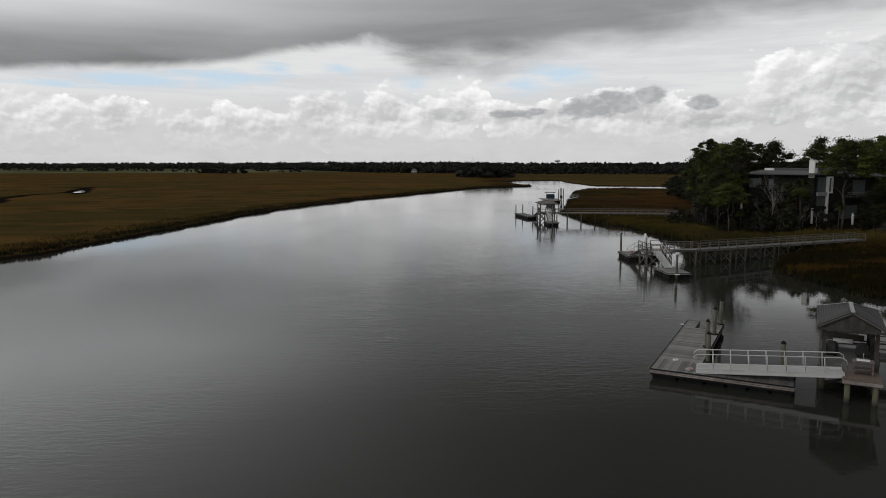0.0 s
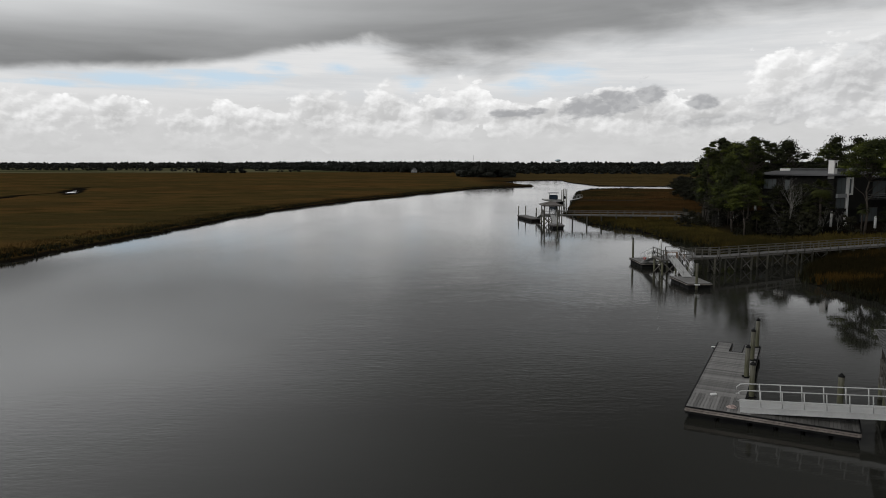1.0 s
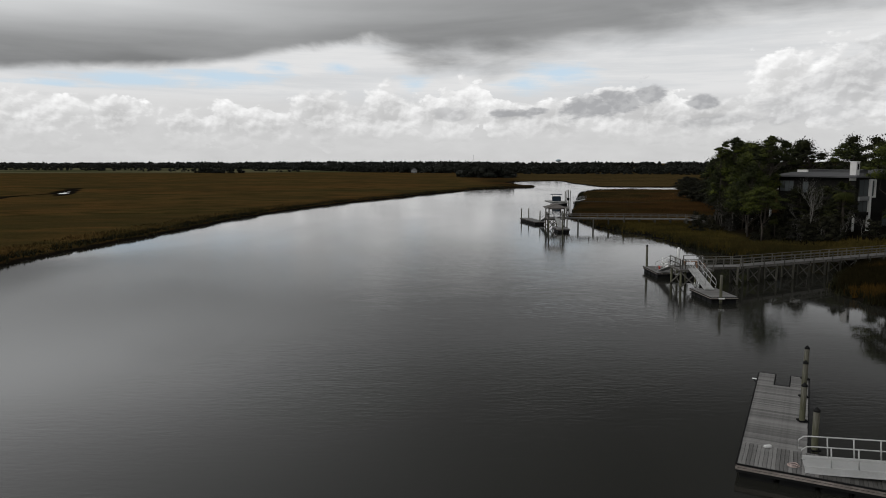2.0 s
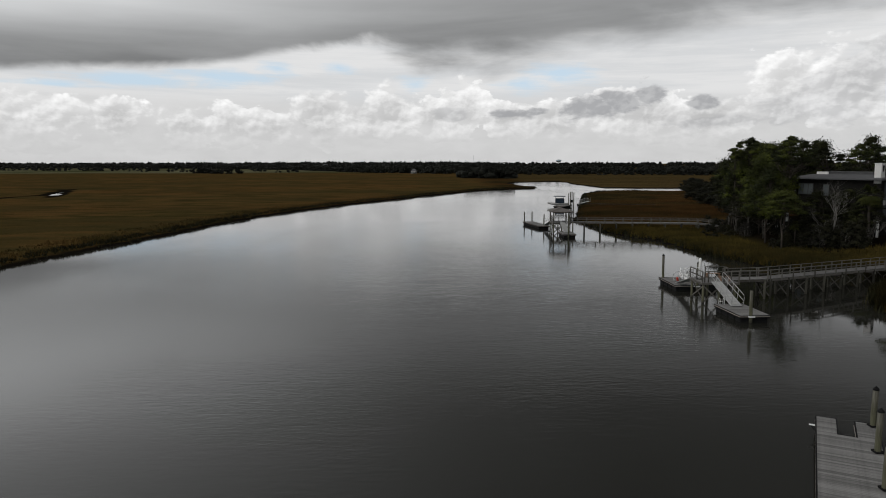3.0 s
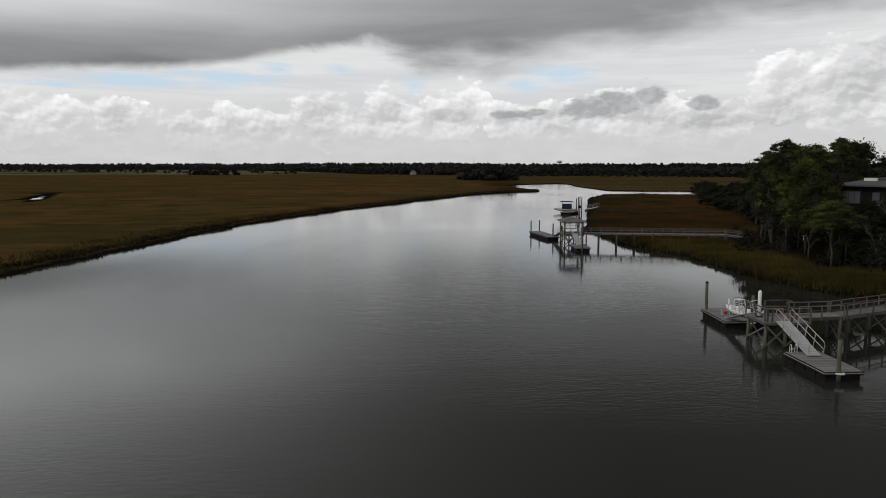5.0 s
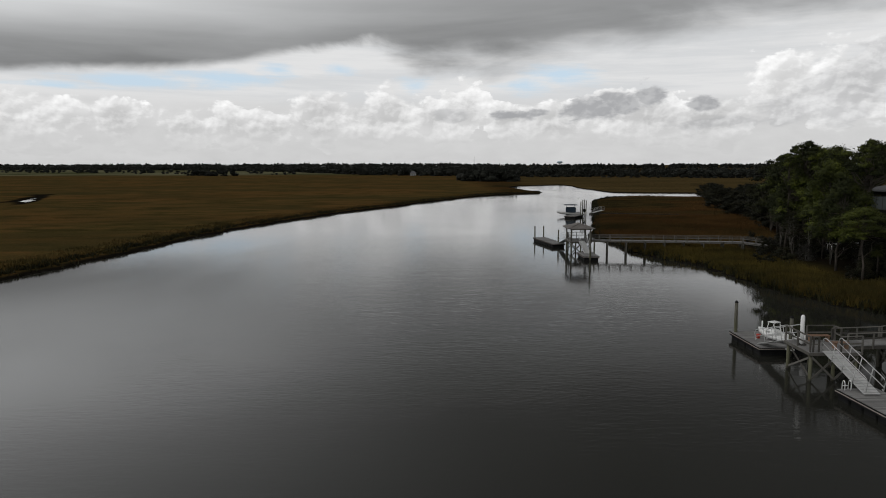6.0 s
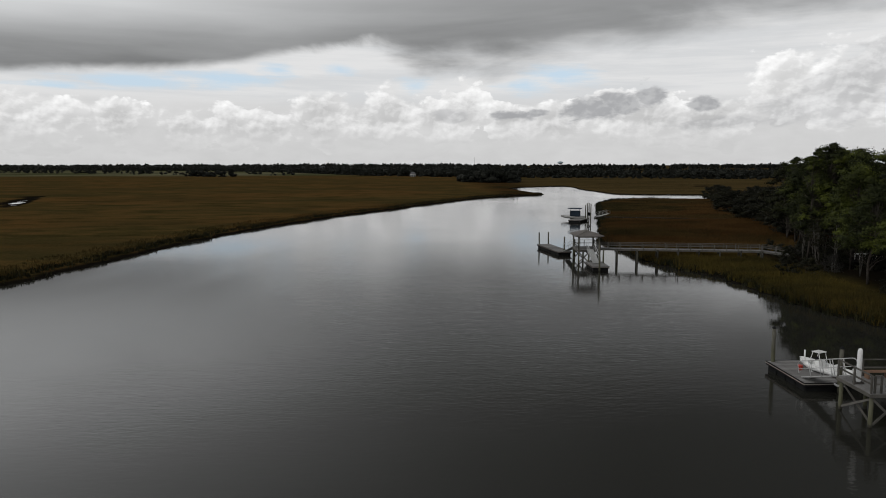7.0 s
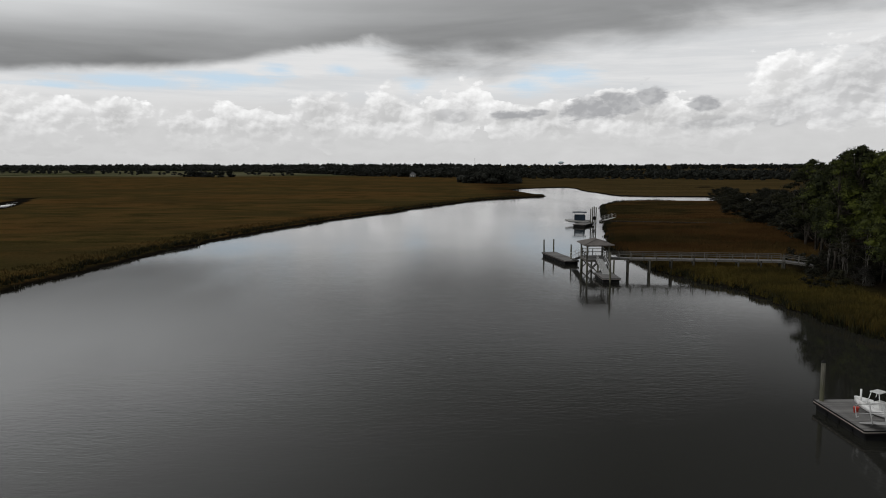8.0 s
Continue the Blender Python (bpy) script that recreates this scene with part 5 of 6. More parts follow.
def tree_model(name, seed, height, spread, base, clumps, leaves, leaf, size, material, label, category, trunks=1, flat=0.55, bark=None, layers=0, thick=0.028, core=0.46):
    """A trunk with limbs to each clump and a crown of leaf sprays. base: where the crown begins, as a share of the height."""
    rng = np.random.default_rng(seed)
    t = thing(name, pose(0, 0, -50), label, category)
    bm = bmesh.new()
    tops = []
    for k in range(trunks):
        lean = rng.normal(size=2) * height * 0.05 + (np.array([math.cos(k * 2.4), math.sin(k * 2.4)]) * spread * 0.35 if trunks > 1 else 0)
        p = [np.array([lean[0] * (h ** 1.3), lean[1] * (h ** 1.3), height * 0.9 * h]) + np.append(rng.normal(size=2) * 0.12 * height * 0.08, 0) * (h > 0) for h in (0, 0.25, 0.5, 0.75, 1)]
        w = height * thick / math.sqrt(trunks)
        pipe(bm, p, [w * 1.3, w, w * 0.8, w * 0.5, w * 0.2], 8)
        tops.append(p)
    cs, rs = [], []
    for i in range(clumps):
        k = (i + rng.uniform(0.2, 0.8)) / clumps
        if layers:
            k = (math.floor(k * layers) + 0.5 + rng.uniform(-0.18, 0.18)) / layers
        h = base + (1 - base) * (0.98 * k)
        prof = math.sin(min(1.0, (h - base) / (1 - base) * 0.92 + 0.16) * math.pi) ** 0.6
        ang = i * 2.399 + rng.uniform(-0.5, 0.5)
        r = spread * prof * rng.uniform(0.35, 1.0)
        p = tops[i % trunks]
        j = min(3, int(h / 0.9 * 4))
        f = h / 0.9 * 4 - j
        axis = p[j] + (p[min(4, j + 1)] - p[j]) * min(1, f)
        c = np.array([axis[0] + r * math.cos(ang), axis[1] + r * math.sin(ang), height * h - 0.05 * height])
        cr = spread * rng.uniform(0.14, 0.38) * (1.0 if clumps > 20 else 1.3)
        cs.append(c)
        rs.append([cr, cr, cr])
        lo = p[max(0, j - 1)] + (p[j] - p[max(0, j - 1)]) * rng.uniform(0.4, 1.0)
        limb(bm, rng, lo, c - np.array([0, 0, cr * 0.2]), height * 0.009, height * 0.002)
    part("trunk", bm, bark or BARK, t, smooth=True)
    v, f = leaf_cards(rng, np.array(cs), np.array(rs), leaves, size, flat)
    if core:
        cv, cf = clump_cores(rng, np.array(cs), np.array(rs), flat, core)
        v, f = np.concatenate([v, cv]), np.concatenate([f, cf + len(v)])
    crown = soup("crown", v, f, material)
    crown.parent = t
    return t


def bare_tree_model(name, seed, height, label):
    """A leafless pale tree: forked trunk and three orders of branches."""
    rng = np.random.default_rng(seed)
    t = thing(name, pose(0, 0, -50), label, "tree")
    bm = bmesh.new()

    def grow(a, d, L, w, order):
        b = a + d * L
        pts = limb(bm, rng, a, b, w, w * 0.55, 0.07)
        if order == 0:
            return
        for i in range(3 if order > 1 else 4):
            k = rng.uniform(0.45, 1.0)
            s = pts[int(k * 2.99)] if k < 0.95 else pts[3]
            e = d + rng.normal(size=3) * 0.42
            e[2] = abs(e[2]) * 0.9 + 0.28
            e /= np.linalg.norm(e)
            grow(s, e, L * rng.uniform(0.5, 0.75), w * 0.5, order - 1)

    grow(np.zeros(3), np.array([0.08, 0.0, 1.0]), height * 0.42, height * 0.0125, 5)
    part("trunk", bm, DEAD_WOOD, t)
    return t


def palm_model(seed, height):
    rng = np.random.default_rng(seed)
    t = thing("palmetto", pose(0, 0, -50), "cabbage palmetto with a round head of green fronds", "palm tree")
    bm = bmesh.new()
    pipe(bm, [(0, 0, 0), (0.06, 0, height * 0.3), (0.02, 0.05, height * 0.6), (0, 0, height * 0.88)], [0.40, 0.34, 0.34, 0.42], 9)
    part("trunk", bm, BARK, t, smooth=True)
    vs, fs, n = [], [], 0
    for i in range(46):
        az, up = rng.uniform(0, math.tau), rng.uniform(-0.7, 1.25)
        d = np.array([math.cos(az) * math.cos(up), math.sin(az) * math.cos(up), math.sin(up)])
        s = np.cross(d, [0, 0, 1.0])
        s /= np.linalg.norm(s) + 1e-6
        o = np.array([0, 0, height * 0.88])
        stem = o + d * 0.9
        for k in range(9):
            a = (k - 4) * 0.26
            q = d * math.cos(a) + s * math.sin(a)
            tip = stem + q * 1.0 + np.array([0, 0, -0.28 - 0.1 * abs(k - 4)])
            vs += [o + d * 0.45, stem + q * 0.45 + s * 0.05, tip, stem + q * 0.45 - s * 0.05]
            fs.append([n, n + 1, n + 2, n + 3])
            n += 4
    crown = soup("crown", np.array(vs), np.array(fs), PALM_LEAF)
    crown.parent = t
    return t


PALE_BARK = plain("pale_bark", (0.075, 0.068, 0.060), (0.16, 0.15, 0.135), 2.0, 0.95, 0, 0.6, 0.02)
PALM_LEAF = leaf_material("palm_fronds", (0.022, 0.027, 0.008), (0.068, 0.070, 0.018))
GREY_LEAF = leaf_material("grey_twigs", (0.022, 0.021, 0.018), (0.060, 0.057, 0.050))
OAKS = [tree_model("live_oak", 11 + k, 15.0, 4.4 + 0.4 * k, 0.34, 46, 6500, 0, 0.215, OAK_LEAF, "broad dark green evergreen oak with a billowing crown", "tree", 1 + k % 2, 0.5) for k in range(3)]
PINES = [tree_model("pine", 31 + k, 16.0, 3.7 + 0.4 * k, 0.42, 36, 6000, 0, 0.20, PINE_LEAF, "tall pine with flat layered tufts and a bare lower trunk", "tree", 1, 0.40) for k in range(3)]
CANOPY = [tree_model("pine", 131 + k, 15.0, 3.9 + 0.3 * k, 0.38, 52, 18000, 0, 0.150, PINE_LEAF, "spreading pine with billowing green tufts above bare trunks", "tree", 1 + (k == 1), 0.72, None, 0, 0.020) for k in range(3)]
DOME = tree_model("pine", 137, 16.0, 3.3, 0.76, 26, 11000, 0, 0.14, PINE_LEAF, "tall pine with a flat domed crown on a long bare trunk", "tree", 1, 0.5, None, 0, 0.018)
TUFT = tree_model("pine", 149, 16.0, 1.5, 0.84, 9, 5000, 0, 0.09, PINE_LEAF, "slim pine with a small ragged top", "tree", 1, 0.5, None, 0, 0.016)
TALL = tree_model("pine", 37, 16.0, 5.0, 0.64, 34, 14000, 0, 0.15, PINE_LEAF, "tall pine with a high flat crown and a long bare trunk", "tree", 1, 0.40, None, 0, 0.02)
SLIM = [tree_model("slender_tree", 141 + k, 8.0, 1.5, 0.55, 12, 2600, 0, 0.085, BUSH_LEAF, "slender understory tree with a thin pale trunk", "tree", 2 + k, 0.5, PALE_BARK, 0, 0.016) for k in range(2)]
BUSHES = [tree_model("shrub", 51 + k, 4.0, 2.0 + 0.3 * k, 0.12, 18, 1500, 0, 0.135, BUSH_LEAF, "dense dark evergreen shrub in the understory", "shrub", 3, 0.75) for k in range(3)]
LOW = tree_model("wax_myrtle", 81, 8.0, 4.4, 0.10, 44, 6500, 0, 0.17, BUSH_LEAF, "dense dark evergreen growth down to the ground", "tree", 3, 0.6)
SNAGS = [bare_tree_model("bare_tree", 71 + k, 9.0, "leafless pale grey tree with twisting branches") for k in range(2)]
PALM = palm_model(91, 7.0)
THICKET = tree_model("thicket", 61, 3.4, 2.2, 0.1, 16, 2200, 0, 0.10, GREY_LEAF, "tangled grey leafless thicket among the shrubs", "shrub", 3, 0.8, DEAD_WOOD, core=0)


def ground_z(x, y):
    return float(land_height(np.array([[x]], float), np.array([[y]], float))[0, 0])


def plant(model, x, y, size, group, high=None):
    """A copy of a model, size: its scale."""
    c = copy_thing(model, pose(x, y, ground_z(x, y) - 0.1, 0, 0, RNG.uniform(0, 360)))
    c.scale = (size * RNG.uniform(0.92, 1.08), size * RNG.uniform(0.92, 1.08), size if high is None else high)
    c["group"] = group
    return c


# x, y, height in metres, kind
FRONT_STAND = [  # pines and low oaks by the water
    (51.4, 137.5, 12.2, "c"), (50.6, 129, 13.4, "c"), (48.0, 121, 11.6, "c"), (53.6, 133.5, 14.7, "c"), (54.0, 145, 13.8, "c"), (55.6, 141.5, 15.0, "c"),
    (47.2, 114.4, 8.6, "t"), (66.6, 108.6, 6.0, "o"), (69.5, 107.0, 6.8, "o"), (65.0, 104.5, 4.6, "o"), (55.8, 118.3, 7.4, "o"), (57.6, 114.3, 7.0, "o"),
    (49.4, 119.0, 16.3, "d"), (49.3, 136.6, 15.6, "s"), (53.3, 138.2, 16.2, "d"), (74.7, 193.0, 15.6, "d"), (84, 138, 15.6, "c"), (90, 141, 16.2, "c"),
    (78, 137, 14.8, "c"), (97, 136, 16.4, "c"), (58.5, 147, 14.9, "c"), (56.0, 152, 13.2, "c"),
]
MARSH_EDGE = [  # behind the house and along the inner marsh
    (58.5, 158, 13.6, "o"), (71, 110, 7.5, "o"), (76.5, 108.5, 8.2, "o"), (82, 107, 8.8, "o"), (57.8, 119.0, 7.6, "o"), (59.0, 115.5, 6.6, "o"),
    (56.4, 121.8, 7.0, "o"), (60, 147, 15.0, "p"), (61, 161, 14.2, "o"), (62.5, 169, 13.2, "o"), (66, 178, 12.2, "o"), (69, 188, 11.5, "o"),
    (67, 196, 9.5, "o"), (71, 204, 10.0, "o"), (73, 215, 9.4, "o"), (75, 225, 8.8, "o"), (79, 240, 8.5, "o"), (86, 262, 8.0, "o"),
    (93, 285, 7.5, "o"), (99, 306, 7.0, "o"), (84, 236, 9, "o"), (92, 258, 8.5, "o"), (100, 282, 8, "o"), (73, 172, 14.0, "o"),
]
INNER_STAND = [  # inland
    (80, 188, 13.0, "o"), (68, 157, 15.5, "p"), (75, 158, 16.0, "p"), (84, 152, 16.6, "o"), (92, 148, 16.8, "p"), (100, 142, 16.5, "o"),
    (88, 166, 16.0, "p"), (106, 150, 17.0, "p"), (62, 156, 15.5, "o"), (62.0, 107.8, 14.4, "t"), (78, 114, 14.5, "t"), (86, 116, 15.8, "o"),
    (66, 146, 15.2, "p"), (71, 144, 15.4, "o"), (95, 128, 16.5, "p"), (103, 118, 15.5, "o"), (78, 146, 15.0, "p"), (110, 132, 16.0, "o"),
    (96, 206, 11, "o"), (110, 180, 13, "o"), (125, 200, 12, "p"), (64.5, 149, 14.5, "o"),
]
TREES = FRONT_STAND + MARSH_EDGE + INNER_STAND
for i, (x, y, h, kind) in enumerate(TREES):
    m = {"o": OAKS[i % 3], "t": TALL, "d": DOME, "s": TUFT, "c": CANOPY[i % 3], "p": PINES[i % 3]}[kind]
    k = h / (15.0 if kind in "oc" else 16.0)
    if y > 165 and h < 13:
        # low dense growth along the inner marsh edge
        for j in range(2):
            plant(LOW, x + 5.0 + RNG.uniform(-3.0, 3.0), y + RNG.uniform(-5, 5), h / 8.5 * RNG.uniform(0.9, 1.15), "waterside trees", h / 9.2 * RNG.uniform(0.8, 1.0))
    else:
        plant(m, x, y, k * (1.0 if h > 12 else 1.15), "waterside trees", k)

rng = np.random.default_rng(5)
for i in range(190):
    k = rng.random()
    x, y = 52 + 38 * rng.random(), 103.5 + 20 * rng.random()
    if i < 34:
        x, y = 46.5 + 8 * rng.random(), 114 + 35 * rng.random()
    edge = 113.5 - 0.6 * max(0.0, min(16.0, x - 50))
    if y < edge or 0.515 < x / y < 0.585 and y > 109 or y > 114.0 + 2.83 * (60.2 - x) and y < 132:
        continue
    s = rng.uniform(0.35, 0.72) if i < 34 else rng.uniform(0.55, 1.05)
    plant(BUSHES[i % 3] if k > 0.32 else THICKET, x, y, s, "understory shrubs", s * rng.uniform(0.8, 1.25))
for i in range(46):
    x, y = 55 + 27 * rng.random(), 101.5 + 6 * rng.random()
    if y < 112.0 - 0.6 * min(16.0, x - 50):
        continue
    s = rng.uniform(0.35, 0.6)
    plant(BUSHES[i % 3] if i % 4 else THICKET, x, y, s * 1.2, "understory shrubs", s)
for i in range(26):
    x, y = 47.5 + 9.5 * rng.random(), 117.5 + 22 * rng.random()
    if y > 129.6 - 2.83 * (x - 55.7) - 2.5 and y < 139 and x > 53 or x > 50.5 and y < 129:
        continue
    s = rng.uniform(0.7, 1.1)
    plant(SLIM[i % 2], x, y, s, "slender trees", s * rng.uniform(0.7, 1.0))
for x, y, s in ((53.9, 113.4, 1.55), (55.4, 111.6, 0.62), (57.2, 110.6, 0.58), (54.4, 111.2, 0.5), (59.2, 109.9, 0.6), (54.0, 115.5, 0.85), (52.0, 113.5, 0.6), (58.3, 112.0, 0.7), (56.8, 110.5, 0.5)):
    plant(SNAGS[RNG.randrange(2)], x, y, s, "bare trees")
for x, y, s in ((57.7, 112.2, 1.10), (61.8, 108.2, 0.62), (49.8, 116.0, 0.5), (72.0, 110.5, 0.7)):
    plant(PALM, x, y, s, "palmettos")
plant(BUSHES[0], 43.0, 129.0, 0.75, "understory shrubs", 0.62)
plant(BUSHES[1], 44.6, 127.6, 0.7, "understory shrubs", 0.62)
for m in (*OAKS, *PINES, *CANOPY, *SLIM, DOME, TUFT, TALL, LOW, *BUSHES, *SNAGS, PALM, THICKET):
    for o in (*m.children_recursive, m):
        bpy.data.objects.remove(o)


# ---------------------------------------------------------------- far woods
def woods(name, line, depth, height, count, seed, label, card=1.5, leaves=46):
    """A belt of many tree crowns along a line of points."""
    rng = np.random.default_rng(seed)
    line = np.array(line, float)
    seg = np.linalg.norm(np.diff(line, axis=0), axis=1)
    acc = np.concatenate([[0], np.cumsum(seg)])
    s = rng.random(count) * acc[-1]
    k = np.searchsorted(acc, s, side="right") - 1
    k = np.clip(k, 0, len(seg) - 1)
    f = (s - acc[k]) / seg[k]
    p = line[k] + (line[k + 1] - line[k]) * f[:, None]
    away = rng.random(count) * depth
    p[:, 1] += away
    h = height * rng.uniform(0.84, 1.03, count) * (0.55 + 0.45 * np.minimum(1, away / (depth * 0.35))) * np.clip(1.06 - (p[:, 0] - 20) / 500, 0.80, 1.06)
    c = np.repeat(np.column_stack([p, h]), 3, 0)
    c[:, 2] *= np.tile([0.22, 0.55, 0.72], count)
    c += rng.normal(size=(count * 3, 3)) * np.array([2.2, 2.2, 0.5])
    r = np.repeat(np.column_stack([h * 0.36, h * 0.36, h * 0.30]), 3, 0) * rng.uniform(0.7, 1.1, (count * 3, 1))
    n = count * leaves
    pick = rng.integers(0, count * 3, n)
    d = rng.normal(size=(n, 3))
    d /= np.linalg.norm(d, axis=1)[:, None]
    q = c[pick] + d * r[pick] * (rng.random(n) ** 0.4)[:, None]
    q[:, 2] = np.maximum(q[:, 2], 0.4)
    a = rng.normal(size=(n, 3))
    a /= np.linalg.norm(a, axis=1)[:, None]
    b = np.cross(a, rng.normal(size=(n, 3)))
    b /= np.linalg.norm(b, axis=1)[:, None]
    w = card * rng.uniform(0.5, 1.2, n)[:, None]
    v = np.stack([q - a * w, q + b * w * 0.8, q + a * w, q - b * w * 0.6], 1).reshape(-1, 3)
    quad = np.arange(n * 4).reshape(-1, 4)
    inner, wide = np.concatenate([c[0::3], c[1::3]]), np.concatenate([r[0::3] * np.array([1.6, 1.6, 1.1]), r[1::3] * np.array([1.6, 1.6, 1.3])])
    cv, cf = clump_cores(rng, inner, wide, 1.0, 0.58)
    ob = soup(name, np.concatenate([v, cv]), np.concatenate([quad, cf + len(v)]), FAR_LEAF)
    return tagged(ob, label, "woods", kind="stuff")


woods("far_woods", [(-2300, 2050), (-1000, 1800), (-480, 1520), (-230, 1150), (-90, 860), (10, 755), (60, 700), (120, 700), (210, 650), (330, 560), (480, 470)], 190, 12.9, 4300, 3,
      "dark belt of distant woods beyond the marsh", 1.1, 62)
woods("field_trees", [(-900, 1300), (-560, 1120), (-420, 1010), (-330, 990), (-190, 880)], 130, 8.0, 90, 8, "scattered dark trees on the far fields", 0.8, 90)
woods("far_thicket", [(14, 566), (30, 548), (53, 545)], 34, 12.6, 70, 4, "dark clump of trees at the marsh edge", 0.7, 220)
woods("marsh_hammock", [(-300, 860), (-255, 820), (-235, 815)], 20, 7.5, 26, 6, "small dark hammock of trees in the marsh", 0.9, 120)
woods("distant_ridge", [(-3200, 2500), (-1500, 2150), (0, 1900), (1400, 1500)], 300, 15.5, 1500, 9, "hazy line of far woods on the horizon", 3.5, 40)


# ---------------------------------------------------------------- marsh grass
def grass(name, seed, box, tries, keep, height, width, material, label, blades=5):
    """Tufts of blades where keep(distance to the bank, x, y, random) allows."""
    rng = np.random.default_rng(seed)
    x0, y0, x1, y1 = box
    x, y = x0 + (x1 - x0) * rng.random(tries), y0 + (y1 - y0) * rng.random(tries)
    d = shore(x, y)
    ok = keep(d, x, y, rng.random(tries))
    x, y, d = x[ok], y[ok], d[ok]
    z = land_height(x, y)
    tall = height * (0.75 + 0.35 * wobble(x, y, 0.23, 1.0)) * rng.uniform(0.75, 1.2, len(x))
    n = len(x) * blades
    X, Y, Z, H = (np.repeat(a, blades) for a in (x, y, z, tall))
    a = rng.uniform(0, math.tau, n)
    s = width * rng.uniform(0.6, 1.4, n)
    ox, oy = rng.normal(size=n) * width * 1.6, rng.normal(size=n) * width * 1.6
    lean = rng.uniform(0.05, 0.45, n) * H
    la = rng.uniform(0, math.tau, n)
    h = H * rng.uniform(0.6, 1.1, n)
    p0 = np.column_stack([X + ox - np.cos(a) * s, Y + oy - np.sin(a) * s, Z - 0.05])
    p1 = np.column_stack([X + ox + np.cos(a) * s, Y + oy + np.sin(a) * s, Z - 0.05])
    p2 = np.column_stack([X + ox + np.cos(la) * lean, Y + oy + np.sin(la) * lean, Z + h])
    ob = soup(name, np.stack([p0, p1, p2], 1).reshape(-1, 3), np.arange(n * 3).reshape(-1, 3), material)
    return tagged(ob, label, "marsh grass", kind="stuff")


def wooded(x, y):
    return (x > 45.5) & (y > 113.5 - 0.6 * np.clip(x - 50, 0, 16)) & (y < 150) | (x > 0.34 * (y - 150) + 56) & (y > 140)


grass("marsh_grass", 21, (26, 28, 75, 210), 100000, lambda d, x, y, r: (d > 0.15) & (r < np.where(d < 12, 1.0, 0.55)) & ~wooded(x, y), 0.92, 0.05, BLADES, "tall brown and olive marsh grass along the bank", 7)
grass("marsh_grass", 22, (-75, 60, 60, 372), 150000, lambda d, x, y, r: (d > 2.0) & (x < 0.37 * (y - 235)) & (r < np.where(d < 5, 1.0, np.where(d < 9, 0.5, 0.0))), 0.62, 0.07, BLADES,
      "brown marsh grass on the far bank", 4)
grass("marsh_grass", 23, (-330, 80, 330, 560), 80000, lambda d, x, y, r: (d > 2.0) & (x > 0.37 * (y - 235)) & ~wooded(x, y) & ~((y > 300) & (y < 372) & (x > 75)), 0.34, 0.16, BLADES, "wide brown marsh meadow of short grass", 3)
grass("bank_reeds", 24, (-70, 40, 60, 372), 300000, lambda d, x, y, r: (d > 1.5 - 1.2 * (r < 0.06)) & (d < 3.4) & (x < 0.37 * (y - 235)), 0.62, 0.09, BANK_BLADES, "dark reeds and mud along the creek's edge", 4)
grass("bank_reeds", 25, (24, 28, 90, 352), 220000, lambda d, x, y, r: (d > -0.15) & (d < 1.0) & (r < 0.8), 0.85, 0.08, BANK_BLADES, "dark reeds fringing the inner bank", 4)


# ---------------------------------------------------------------- the house behind the trees
SIDING = plain("dark_cedar_siding", (0.011, 0.0105, 0.0095), (0.023, 0.0215, 0.019), 0.8, 0.85, 0, 0.4, 0.01)
STUCCO = plain("white_stucco", (0.60, 0.59, 0.57), (0.74, 0.73, 0.71), 0.6, 0.85)
TANK = plain("tank_paint", (0.34, 0.42, 0.47), (0.42, 0.50, 0.55), 0.2, 0.6)
FRAME = plain("dark_window_frame", (0.02, 0.02, 0.02), (0.04, 0.04, 0.038), 1.0, 0.6)
CLADDING = plain("grey_metal_cladding", (0.16, 0.165, 0.165), (0.26, 0.265, 0.265), 0.6, 0.6)
SLATE = plain("grey_roof", (0.05, 0.05, 0.053), (0.088, 0.088, 0.091), 0.5, 0.7, 0, 0.4, 0.02)


def glass_material():
    m, q, b = surface("window_glass", 0.05)
    # panes get an even pale grey base colour
    b.inputs["Base Color"].default_value = (0.105, 0.117, 0.12, 1)
    p = q.n("ShaderNodeTexCoord").outputs["Object"]
    bump(q, b, q.noise(p, 0.4, 2.0), 0.05, 0.02)
    return m


GLASS = glass_material()


def window(parent, m, x0, x1, z0, z1, panes=1, label="dark framed window with pale grey panes"):
    """A window in a wall through m's origin facing m's -y: frame and panes with recessed glass."""
    bm = bmesh.new()
    for a, b in (((x0, -0.06, z0), (x1, 0.06, z0 + 0.09)), ((x0, -0.06, z1 - 0.09), (x1, 0.06, z1)), ((x0, -0.06, z0 + 0.09), (x0 + 0.09, 0.06, z1 - 0.09)), ((x1 - 0.09, -0.06, z0 + 0.09), (x1, 0.06, z1 - 0.09))):
        cuboid(bm, a, b, m)
    for i in range(1, panes):
        c = x0 + (x1 - x0) * i / panes
        cuboid(bm, (c - 0.06, -0.05, z0 + 0.09), (c + 0.06, 0.05, z1 - 0.09), m)
    w = part("window", bm, FRAME, parent, label)
    for i in range(panes):
        bm = bmesh.new()
        a, b = x0 + (x1 - x0) * i / panes, x0 + (x1 - x0) * (i + 1) / panes
        cuboid(bm, (a + 0.05, -0.035, z0 + 0.06), (b - 0.05, -0.015, z1 - 0.06), m)
        part("pane", bm, GLASS, w)


